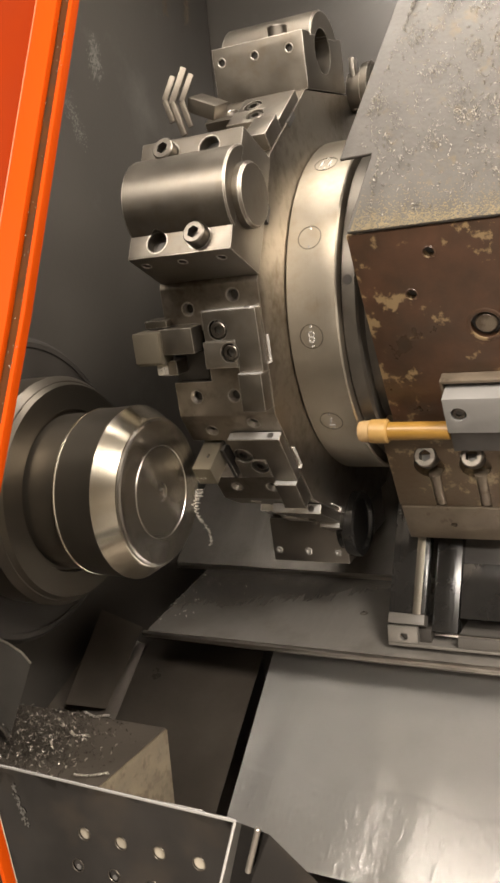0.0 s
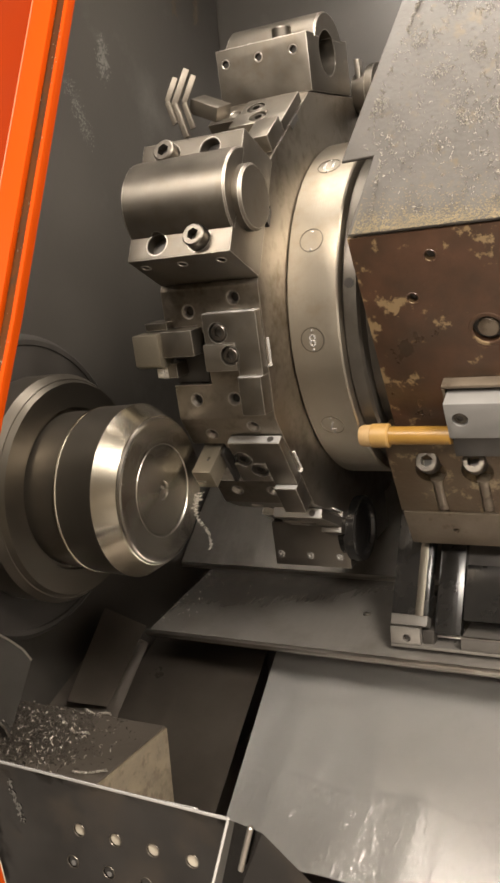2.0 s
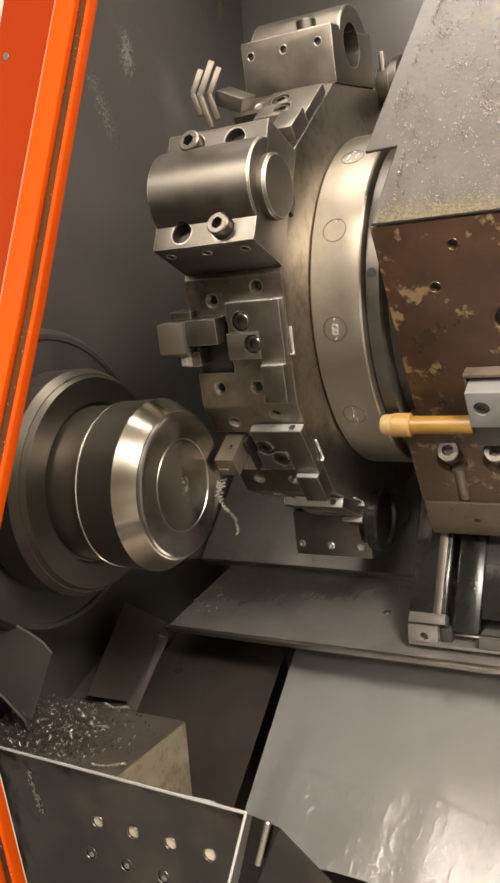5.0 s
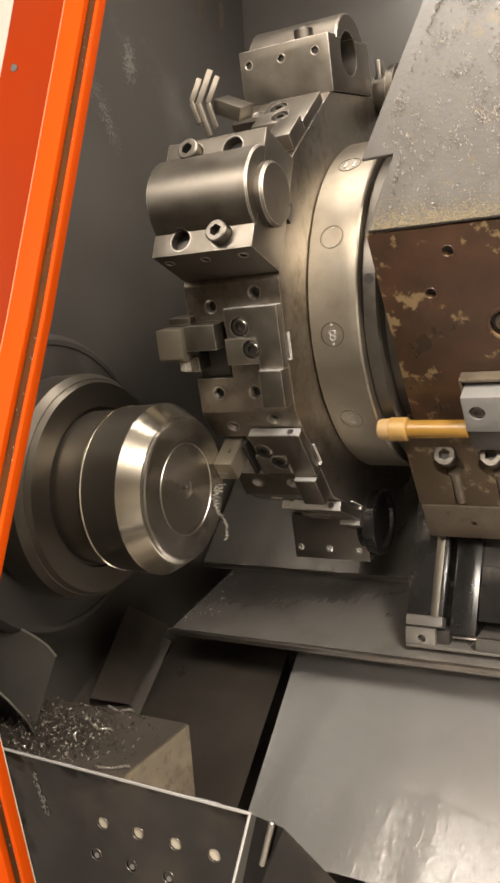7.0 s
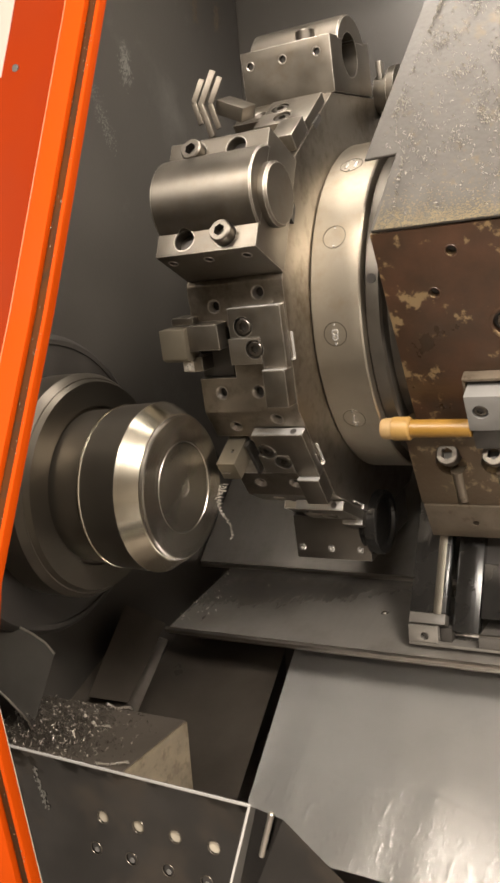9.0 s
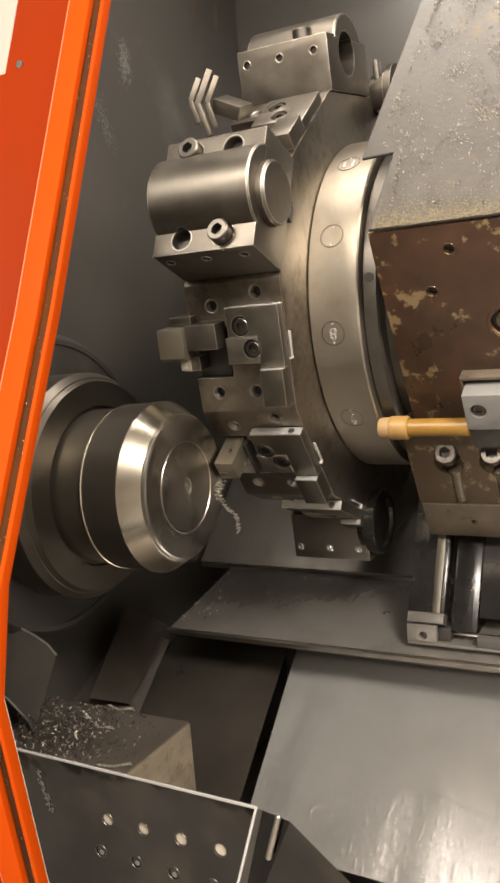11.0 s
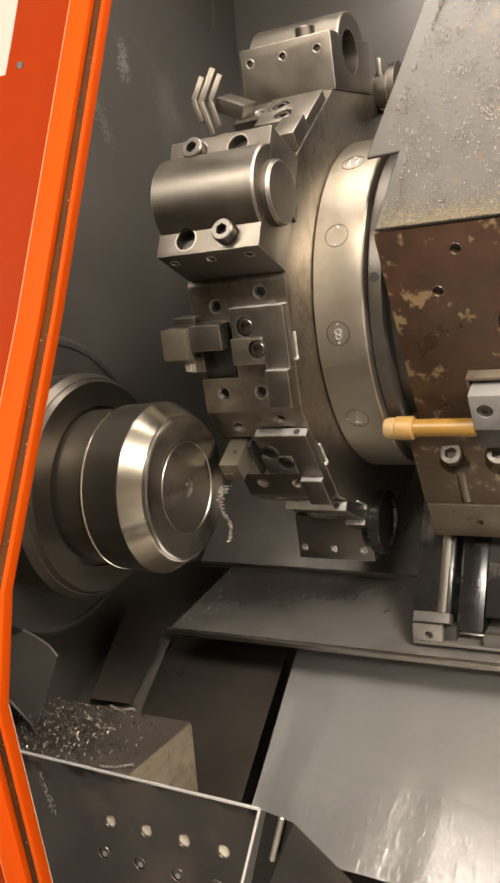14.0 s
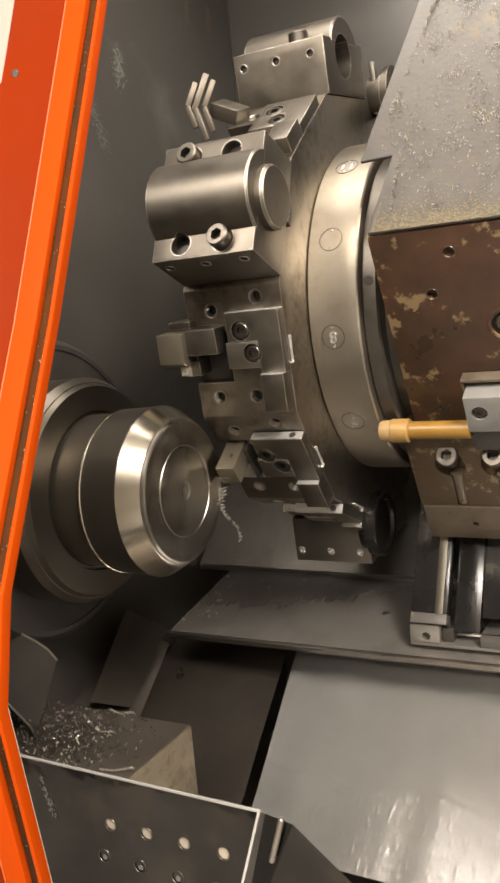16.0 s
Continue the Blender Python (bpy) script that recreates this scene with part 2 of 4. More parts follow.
def merge(*bms):
    out = bmesh.new()
    for b in bms:
        me = bpy.data.meshes.new("tmp")
        b.to_mesh(me)
        b.free()
        out.from_mesh(me)
        bpy.data.meshes.remove(me)
    return out


def mesh_of(bm, name, mat, sharp=24):
    me = bpy.data.meshes.new(name)
    bm.normal_update()
    for f in bm.faces:
        f.smooth = True
    for e in bm.edges:
        if len(e.link_faces) == 2 and e.calc_face_angle(0) > radians(sharp):
            e.smooth = False
    bm.to_mesh(me)
    bm.free()
    me.materials.append(mat)
    return me


def cut(bm, *tools):
    """bm with the tools' shapes taken out of it."""
    bmesh.ops.recalc_face_normals(bm, faces=bm.faces)
    a = new("tmp_a", mesh_of(bm, "tmp_a", STEEL))
    tool = merge(*tools)
    bmesh.ops.recalc_face_normals(tool, faces=tool.faces)
    b = new("tmp_b", mesh_of(tool, "tmp_b", STEEL))
    md = a.modifiers.new("cut", "BOOLEAN")
    md.operation, md.solver, md.object = "DIFFERENCE", "EXACT", b
    md.use_self = True
    deps = bpy.context.evaluated_depsgraph_get()
    out = bmesh.new()
    out.from_mesh(a.evaluated_get(deps).to_mesh())
    for ob in (a, b):
        bpy.data.objects.remove(ob)
    return out


def part(name, bm, mat, parent, label="", m=None):
    ob = new(name, mesh_of(bm, name, mat))
    ob.parent = parent
    if m:
        ob.matrix_basis = m
    if label:
        ob["label"] = label
    return ob


def thing(name, label, category, m=None, group="", kind=""):
    ob = new(name)
    ob.empty_display_size = 0.02
    ob.matrix_basis = m or Matrix.Identity(4)
    return tagged(ob, label, category, group, kind)


def solo(name, bm, mat, label, category, m=None, group="", kind=""):
    ob = new(name, mesh_of(bm, name, mat))
    ob.matrix_basis = m or Matrix.Identity(4)
    return tagged(ob, label, category, group, kind)


def cap_screw(parent, m, r=0.009, h=0.011, name="cap_screw"):
    """A socket-head screw whose seat is the xy plane of m."""
    body = cut(rod(r, 0, h, 32, 0.0012, UP), turned([(h * 0.35, 0), (h * 0.35, r * 0.55), (h * 1.2, r * 0.55), (h * 1.2, 0)], 6, UP))
    s = part(name, body, SCREW, parent, "black oxide socket screw", m)
    part("socket", rod(r * 0.5, h * 0.3, h * 0.38, 6, 0, UP), BLACK, s, "dark hexagon socket")
    return s


# ---- the setting ----
AX = Vector((0, 0, 1.05))        # spindle axis, workpiece face at x = 0
TC = Vector((0, 0.2744, 1.2057))  # turret axis


def setting(name, bm, mat, label="", category=""):
    return tagged(new(name, mesh_of(bm, name, mat)), label or "plain " + name.replace("_", " "), category or "wall", kind="structure")


setting("floor", box(-4, 4, -5, 3, -0.1, 0), CONCRETE, "grey concrete workshop floor", "floor")
setting("ceiling", box(-4, 4, -5, 3, 3.0, 3.1), PLASTER, "plain pale workshop ceiling", "ceiling")
for i, (a, b, c, d) in enumerate(((-4.1, -4, -5, 3), (4, 4.1, -5, 3), (-4, 4, -5.1, -5), (-4, 4, 3, 3.1))):
    setting(("wall_west", "wall_east", "wall_south", "wall_north")[i], box(a, b, c, d, 0, 3.0), PLASTER, "plain pale workshop wall")

# enclosure of the lathe
XW, YB = -0.22, 0.60
setting("machine_base", box(XW - 0.03, 1.23, -0.42, YB + 0.03, 0.0, 0.348, 0.004), WALL, "plain grey painted base of the lathe", "machine base")
setting("headstock_wall", box(XW - 0.03, XW, -0.42, YB, 0.35, 1.95, 0.003), WALL, "grey painted headstock wall of the lathe enclosure")
stain = bmesh.new()
rng = random.Random(4)
for n in range(620):
    if rng.random() < 0.45:
        y, z, r = rng.gauss(0.282, 0.0065), rng.gauss(1.535, 0.013), rng.uniform(0.0004, 0.0014)
    else:
        f = rng.random()
        y, z, r = 0.205 + 0.035 * f + rng.gauss(0, 0.0055), 1.495 - 0.065 * f + rng.gauss(0, 0.0055), rng.uniform(0.0003, 0.0010)
    k = rng.randint(6, 9)
    stain.faces.new([stain.verts.new((XW + 0.0005 + n * 2e-6, y + r * rng.uniform(0.6, 1.2) * math.cos(6.283 * i / k), z + 1.3 * r * rng.uniform(0.6, 1.2) * math.sin(6.283 * i / k))) for i in range(k)])
setting("coolant_stain", stain, STAIN, "pale dried coolant splashes on the headstock wall", "stain")
drip = bmesh.new()
for n in range(260):
    f, lane = rng.random(), rng.random() < 0.5
    y, z = (0.470 if lane else 0.531) + rng.gauss(0, 0.004), (1.668 if lane else 1.672) - 0.034 * f + rng.gauss(0, 0.003)
    r, k = rng.uniform(0.0005, 0.0016), rng.randint(5, 8)
    drip.faces.new([drip.verts.new((XW + 0.0005 + n * 2e-6, y + r * math.cos(6.283 * i / k), z + 1.8 * r * math.sin(6.283 * i / k))) for i in range(k)])
setting("coolant_drip", drip, CLAMP, "brown dried coolant drips on the headstock wall", "stain")
setting("rear_wall", box(XW - 0.03, 1.20, YB + 0.002, YB + 0.03, 0.35, 1.95, 0.003), WALL, "grey painted rear wall of the lathe enclosure")
setting("end_wall", box(1.20, 1.23, -0.30, YB, 0.35, 1.95, 0.003), WALL, "grey painted end wall of the lathe enclosure")
setting("enclosure_roof", box(XW - 0.03, 1.23, 0.02, YB + 0.03, 1.952, 1.98, 0.003), WALL, "grey painted roof of the lathe enclosure", "roof")
setting("pan_bottom", box(XW, 1.2, -0.40, YB, 0.349, 0.52), PAN, "dark oily bottom of the chip pan", "pan")

# bed cover: rear slope, ledge with a folded lip
setting("rear_slope", prism([(0.352, 0.862), (YB - 0.002, 1.08), (YB - 0.002, 1.06), (0.365, 0.85)], XW + 0.002, 1.198), BED, "oily grey steel slope behind the bed ledge", "cover")
ledge = thing("bed_cover", "oily grey folded sheet steel bed cover with a bright lip", "cover", kind="structure")
part("ledge", prism([(0.180, 0.828), (0.350, 0.858), (0.350, 0.852), (0.184, 0.820)], -0.165, 1.19, 0.001), BED, ledge)
part("lip", prism([(0.1755, 0.8292), (0.180, 0.8315), (0.184, 0.829), (0.182, 0.8235), (0.1785, 0.8235)], -0.166, 1.19, 0.0012), STEEL, ledge, "worn bright folded lip")
part("rear_lip", prism([(0.349, 0.8615), (0.354, 0.8635), (0.354, 0.8585), (0.349, 0.8565)], -0.215, 1.19, 0.0008), STEEL, ledge, "worn bright rear lip")

part("ledge_screw", cut(rod(0.0048, 0.0, 0.002, 18, 0.0006, UP), rod(0.0024, 0.0008, 0.004, 6, 0, UP)), SCREW, ledge, "small dark screw", pose(0.092, 0.268, 0.8425, 10, 0, 0))

# chip slides
def slide_z(y):
    return 0.700 + (y - 0.042) * 0.443


def wavy_sheet(x0, x1, y0, y1, nx, ny, lift, amp, lean0=0.0, lean1=0.0):
    bm = bmesh.new()
    g = [[None] * (ny + 1) for _ in range(nx + 1)]
    for i in range(nx + 1):
        for j in range(ny + 1):
            y = y0 + (y1 - y0) * j / ny
            xa, xb = x0 + lean0 * y, x1 + lean1 * y
            x = xa + (xb - xa) * i / nx
            w = noise.noise(Vector((x * 7, y * 9, 1.3))) * 1.0 + noise.noise(Vector((x * 40, y * 22, 4.1))) * 0.10 + noise.noise(Vector((x * 26, y * 2.0, 9.1))) * 1.7
            low = max(0.0, min(1.0, (0.088 + 0.010 * noise.noise(Vector((x * 22, 1.7, 0.3))) - 0.03 * (x - 0.25) - y) / 0.006))
            dent = max(0.0, noise.noise(Vector((x * 230, y * 95, 7.7))) - 0.15)
            w += low * (noise.noise(Vector((x * 330, y * 150, 3.3))) * 0.06 + dent * 0.42 + 0.28) - 0.25 * low * max(0.0, noise.noise(Vector((x * 18, y * 14, 2.2))))
            g[i][j] = bm.verts.new((x, y, slide_z(y) + lift + amp * w))
    for i in range(nx):
        for j in range(ny):
            bm.faces.new((g[i][j], g[i + 1][j], g[i + 1][j + 1], g[i][j + 1]))
    bmesh.ops.solidify(bm, geom=bm.faces[:], thickness=0.003)
    return bm


slide = thing("chip_slide", "bright dented sheet steel chip slide under the bed", "chip slide", kind="structure")
part("sheet", wavy_sheet(0.0206, 0.48, 0.0, 0.33, 420, 250, 0.006, 0.0016, -0.162), SHEET, slide)
setting("chip_slide_pan", wavy_sheet(-0.20, 0.005, -0.05, 0.33, 20, 30, -0.002, 0.001, 0.0, -0.165), PAN, "dark oily steel pan beside the chip slide", "pan")


# ---- spindle, chuck and work ----
SP = Matrix.Translation(AX)
nose = thing("spindle_nose", "dark oily spindle nose ring on the headstock wall", "spindle nose", SP)
part("flange", turned([(-0.218, 0.158), (-0.162, 0.155), (-0.156, 0.150), (-0.155, 0.10), (-0.218, 0.10)], 96), NOSE, nose)
part("rim", turned([(-0.1625, 0.1553), (-0.1560, 0.1512), (-0.1545, 0.1490), (-0.1545, 0.1440), (-0.1556, 0.1440)], 96), NOSE, nose, "worn steel rim")
chuck = thing("lathe_chuck", "dark oily spinning lathe chuck gripping the work", "chuck", SP)
part("body", turned([(-0.153, 0.05), (-0.153, 0.108), (-0.148, 0.112), (-0.112, 0.113), (-0.104, 0.108), (-0.102, 0.06)], 96), CHUCK, chuck)
part("face_ring", turned([(-0.104, 0.078), (-0.0985, 0.080), (-0.0985, 0.104), (-0.104, 0.107)], 96), BANDS, chuck, "dull worn face ring")
part("soft_jaw", turned([(-0.102, 0.05), (-0.102, 0.0755), (-0.066, 0.0765), (-0.064, 0.075), (-0.064, 0.05)], 96), CHUCK, chuck, "dark round soft jaws")
SPUN.append(chuck)
work = thing("workpiece", "bright round steel workpiece with a chamfered rim, spinning", "workpiece", SP)
part("blank", turned([(-0.064, 0.05), (-0.064, 0.0785), (-0.0625, 0.0795), (-0.024, 0.0815), (-0.022, 0.0818)], 128), CHUCK, work, "dark scaled outer skin")
part("bevel", turned([(-0.022, 0.0818), (-0.0035, 0.0700), (-0.003, 0.0690)], 128), TURNED, work, "bright turned bevel")
part("face", turned([(-0.003, 0.0690), (-0.001, 0.0680), (0, 0.0665), (0, 0.0440), (-0.0012, 0.0434), (-0.0012, 0.0426), (0, 0.0420), (0, 0.009), (-0.0015, 0.0085), (-0.0012, 0.004), (-0.004, 0.0)], 128), FACE, work, "dull end face with a ring groove")
part("groove_rim", turned([(-0.0002, 0.0440), (0.0004, 0.0436), (0.0004, 0.0433), (-0.0002, 0.0429)], 128), STEEL, work, "bright rim of the groove")
part("joint_rim", turned([(-0.0650, 0.0772), (-0.0642, 0.0802), (-0.0626, 0.0804), (-0.0618, 0.0794)], 128), TURNED, work, "bright rim against the jaws")
SPUN.append(work)

# ---- turret ----
RD, XD, TURN = 0.2298, 0.0925, -7.15  # distance of the flats, right face of the disc


def station(k):
    a = radians(30 * k + TURN)
    t, r = Vector((0, math.sin(a), math.cos(a))), Vector((0, -math.cos(a), math.sin(a)))
    m = Matrix(((1, t.x, r.x, 0), (0, t.y, r.y, 0), (0, t.z, r.z, 0), (0, 0, 0, 1)))
    return m


TUR = Matrix.Translation(TC)
turret = thing("tool_turret", "oily steel twelve sided tool turret disc with a numbered brushed ring", "turret", TUR)
MOVED.append(turret)


def twelve(rad, off=15):
    return [(-rad * math.cos(radians(30 * k + TURN + off)), rad * math.sin(radians(30 * k + TURN + off))) for k in range(12)]


HOLE_SEATS = ((0.0175, 0.0415), (0.066, 0.0510), (0.0125, -0.0425), (0.053, -0.0425))


def disc():
    body = prism(twelve(RD / math.cos(radians(15))), -0.010, XD, 0.0012)
    tools = []
    for k in (0, -1, 2, -2):
        m = station(k)
        tools.append(box(-0.02, 0.0255, -0.0278, 0.0278, RD - 0.055, RD + 0.02, 0, m))          # tool slot
        tools.append(box(0.0255, 0.031, -0.0278, 0.0215, RD - 0.03, RD + 0.02, 0, m))
        for x, y in HOLE_SEATS:
            tools.append(rod(0.0058, RD - 0.012, RD + 0.01, 20, 0, m @ pose(x, y, 0) @ UP))
    return cut(body, *tools)


part("disc", disc(), DISC, turret)
for k in (0, -1, 2, -2):
    m = station(k)
    for x, y in HOLE_SEATS:
        part("threaded_hole", rod(0.0056, RD - 0.013, RD - 0.009, 16, 0, UP), BLACK, turret, "dark threaded hole", m @ pose(x, y, 0))
        part("hole_rim", turned([(RD - 0.0045, 0.0042), (RD + 0.0001, 0.0062), (RD + 0.0004, 0.0070), (RD - 0.0010, 0.0072), (RD - 0.0045, 0.0056)], 20, UP), STEEL, turret, "bright worn countersink", m @ pose(x, y, 0))
RR, XR = 0.1790, 0.1440  # radius and right face of the numbered ring
part("index_ring", turned([(XD + 0.0005, 0.10), (XD + 0.0005, RR - 0.0014), (XD + 0.002, RR), (XR - 0.0016, RR), (XR, RR - 0.0014), (XR, 0.10)], 192), RING, turret, "brushed numbered steel ring")
part("neck", turned([(XR, 0.10), (XR, RR - 0.012), (XR + 0.002, RR - 0.010), (0.158, RR - 0.011), (0.160, RR - 0.014), (0.160, 0.150), (0.20, 0.148), (0.20, 0.10)], 96), NECK, turret, "dark turret neck")
# Flush dark disc paints a shaded hole; none is cut.
part("neck_hole", rod(0.0048, RR - 0.0130, RR - 0.0100, 16, 0, UP), NOSE, turret, "dark disc standing for a hole in the neck", station(0.55) @ pose(0.1515, 0, 0))


def text_mesh(body, size):
    c = bpy.data.curves.new("numeral", "FONT")
    c.body, c.size, c.extrude, c.align_x, c.align_y = body, size, 0.0003, "CENTER", "CENTER"
    ob = new("tmp_text", c)
    me = bpy.data.meshes.new_from_object(ob.evaluated_get(bpy.context.evaluated_depsgraph_get()))
    bpy.data.objects.remove(ob)
    bm = bmesh.new()
    bm.from_mesh(me)
    return bm


for k, word in ((1, ""), (0, "8"), (-1, "7"), (2, "-")):
    m = station(k) @ pose(0.1165, 0, RR)
    ringm = bmesh.new()
    a = [[ringm.verts.new((r * math.cos(2 * math.pi * i / 40), r * math.sin(2 * math.pi * i / 40), z - (r * math.sin(2 * math.pi * i / 40)) ** 2 / (2 * RR))) for i in range(40)] for r, z in ((0.0118, 0.0001), (0.0118, 0.0005), (0.0110, 0.0005), (0.0110, 0.0001))]
    for p, q in zip(a, a[1:]):
        for i in range(40):
            ringm.faces.new((p[i], p[(i + 1) % 40], q[(i + 1) % 40], q[i]))
    bmesh.ops.recalc_face_normals(ringm, faces=ringm.faces)
    plug = part("number_plug", ringm, CHUCK, turret, "engraved round number plug", m)
    if word == "-":
        for x in (-0.0045, 0.0045):
            part("engraved_bar", box(x - 0.0012, x + 0.0012, -0.0055, 0.0055, -0.0001, 0.0004, 0.0002), SHEET, plug, "worn engraved bar")
    elif word:
        part("numeral", text_mesh(word, 0.016), SHEET, plug, "engraved numeral", pose(0, 0, 0.0004, 0, 0, 180))
    for s in (-1, 1):
        part("pin_hole", rod(0.0012, -0.0002, 0.0006, 12, 0, UP), SHEET, plug, "", pose(0, 0.0093 * s, -0.0002))


for k in (0, -1, -2):
    m = station(k)
    part("edge_key", box(XD - 0.001, XD + 0.0020, -0.0120, 0.0125, RD - 0.0046, RD - 0.0032, 0.0004), SHEET, turret, "small bright key on the disc edge", m)
    part("key_hook", box(XD - 0.001, XD + 0.0022, -0.0135, -0.0118, RD - 0.0046, RD + 0.0006, 0.0004), SHEET, turret, "bright hooked end of the key", m)
# No notch is cut; dark blocks paint the shade of two.
part("edge_gap_shade", prism([(-0.0065, RD - 0.004), (-0.0040, RD + 0.0045), (0.0030, RD + 0.0030), (0.0120, RD - 0.0005), (0.0080, RD - 0.0040)], XD - 0.004, 0.0965), NOSE, turret, "dark block standing for a shaded notch under the holder", station(1))
part("edge_gap_shade", box(XD - 0.004, XD + 0.0010, -0.0035, 0.0165, RD - 0.0060, RD + 0.0006, 0.0005), BLACK, turret, "dark block standing for a shaded notch in the disc edge", station(2))


def wedge_clamp(k, first, second):
    """An L-shaped plate with a proud leg and a separate wedge; first, second: seats of its two screws."""
    m = station(k)
    ob = thing("tool_clamp", "ground steel tool clamp plate screwed to the turret flat", "tool clamp", TUR @ m, "clamps on the turret")
    top = RD + 0.0115
    screws = [rod(r, top - 0.0065, RD + 0.04, 28, 0, pose(x, y, 0) @ UP) for (x, y), r in ((first, 0.0094), (second, 0.0090))]
    pl = cut(box(0.0370, 0.0920, -0.0190, 0.0395, RD + 0.0008, top, 0.0008),
             box(0.0300, 0.0680, -0.0400, 0.0118, RD - 0.01, RD + 0.03), *screws)
    part("plate", pl, HOLDER, ob)
    part("wedge", cut(box(0.0345, 0.0676, -0.0135, 0.0114, RD + 0.0008, top + 0.0008, 0.0008), *[rod(r, top - 0.0065, RD + 0.04, 28, 0, pose(x, y, 0) @ UP) for (x, y), r in ((first, 0.0094), (second, 0.0090))]), WEDGE, ob, "bright clamping wedge")
    part("leg", box(0.0685, 0.0918, -0.0545, -0.0192, RD + 0.0008, RD + 0.0175, 0.0009), HOLDER, ob, "proud lower leg with a bright upper edge")
    # Pale strips put the light on upward faces into the colour.
    part("upper_side_light", box(0.0376, 0.0914, 0.0393, 0.0399, RD + 0.0014, top - 0.0008, 0.0002), SHEET, ob, "pale strip standing for light on the upper side")
    part("leg_top_light", box(0.0687, 0.0916, -0.0194, -0.0186, RD + 0.0120, RD + 0.0170, 0.0002), SHEET, ob, "pale strip standing for light on the leg's shoulder")
    # Dark dot painted for a shaded hole; none is cut.
    part("screw_hole", rod(0.0034, 0.0, 0.0006, 14, 0, UP), BLACK, ob, "small dark disc standing for a hole in the upper side", pose(0.0815, 0.0397, RD + 0.0062, -90, 0, 0))
    cap_screw(ob, pose(*first, top - 0.0062), 0.0080, 0.0060)
    cap_screw(ob, pose(*second, top - 0.0062), 0.0076, 0.0060)
    MOVED.append(ob)


wedge_clamp(0, (0.0516, 0.0218), (0.0610, 0.0004))
wedge_clamp(-1, (0.0465, 0.0175), (0.0592, 0.0022))
wedge_clamp(-2, (0.0516, 0.0218), (0.0610, 0.0004))
wedge_clamp(2, (0.0516, 0.0218), (0.0610, 0.0004))


side_tool = thing("turning_tool", "square shank lathe tool with a stained head in a turret slot", "lathe tool", TUR @ station(0), "tools in the turret")
part("shank", box(-0.0045, 0.0290, 0.0030, 0.0272, RD - 0.05, RD + 0.020, 0.0010), HOLDER, side_tool, "ground steel shank")
part("head", prism([(-0.0065, RD + 0.002), (-0.0065, RD + 0.020), (-0.0030, RD + 0.0255), (0.0255, RD + 0.0245), (0.0255, RD + 0.002)], -0.0330, -0.0047, 0.0012), TIP, side_tool, "stained tool head")
part("insert", prism([(-0.0185, RD + 0.010), (-0.0067, RD + 0.006), (-0.0067, RD + 0.020), (-0.0155, RD + 0.020)], -0.0140, -0.0070, 0.0006), CHIP, side_tool, "small bright cutting insert")
part("insert_seat", box(-0.0120, 0.0030, -0.0180, -0.0040, RD - 0.010, RD + 0.012, 0.0008), HOLDER, side_tool, "dark seat below the insert")
# Added dark filler; paints the shade inside the open slot.
part("slot_shade", box(-0.0095, 0.0250, -0.0274, 0.0025, RD - 0.055, RD - 0.0080, 0.0008), NOSE, side_tool, "dark block standing for shade in the slot")
part("bracket", box(-0.0260, -0.0020, 0.0274, 0.0345, RD - 0.012, RD + 0.010, 0.0008), HOLDER, side_tool, "dark backing bracket")
MOVED.append(side_tool)


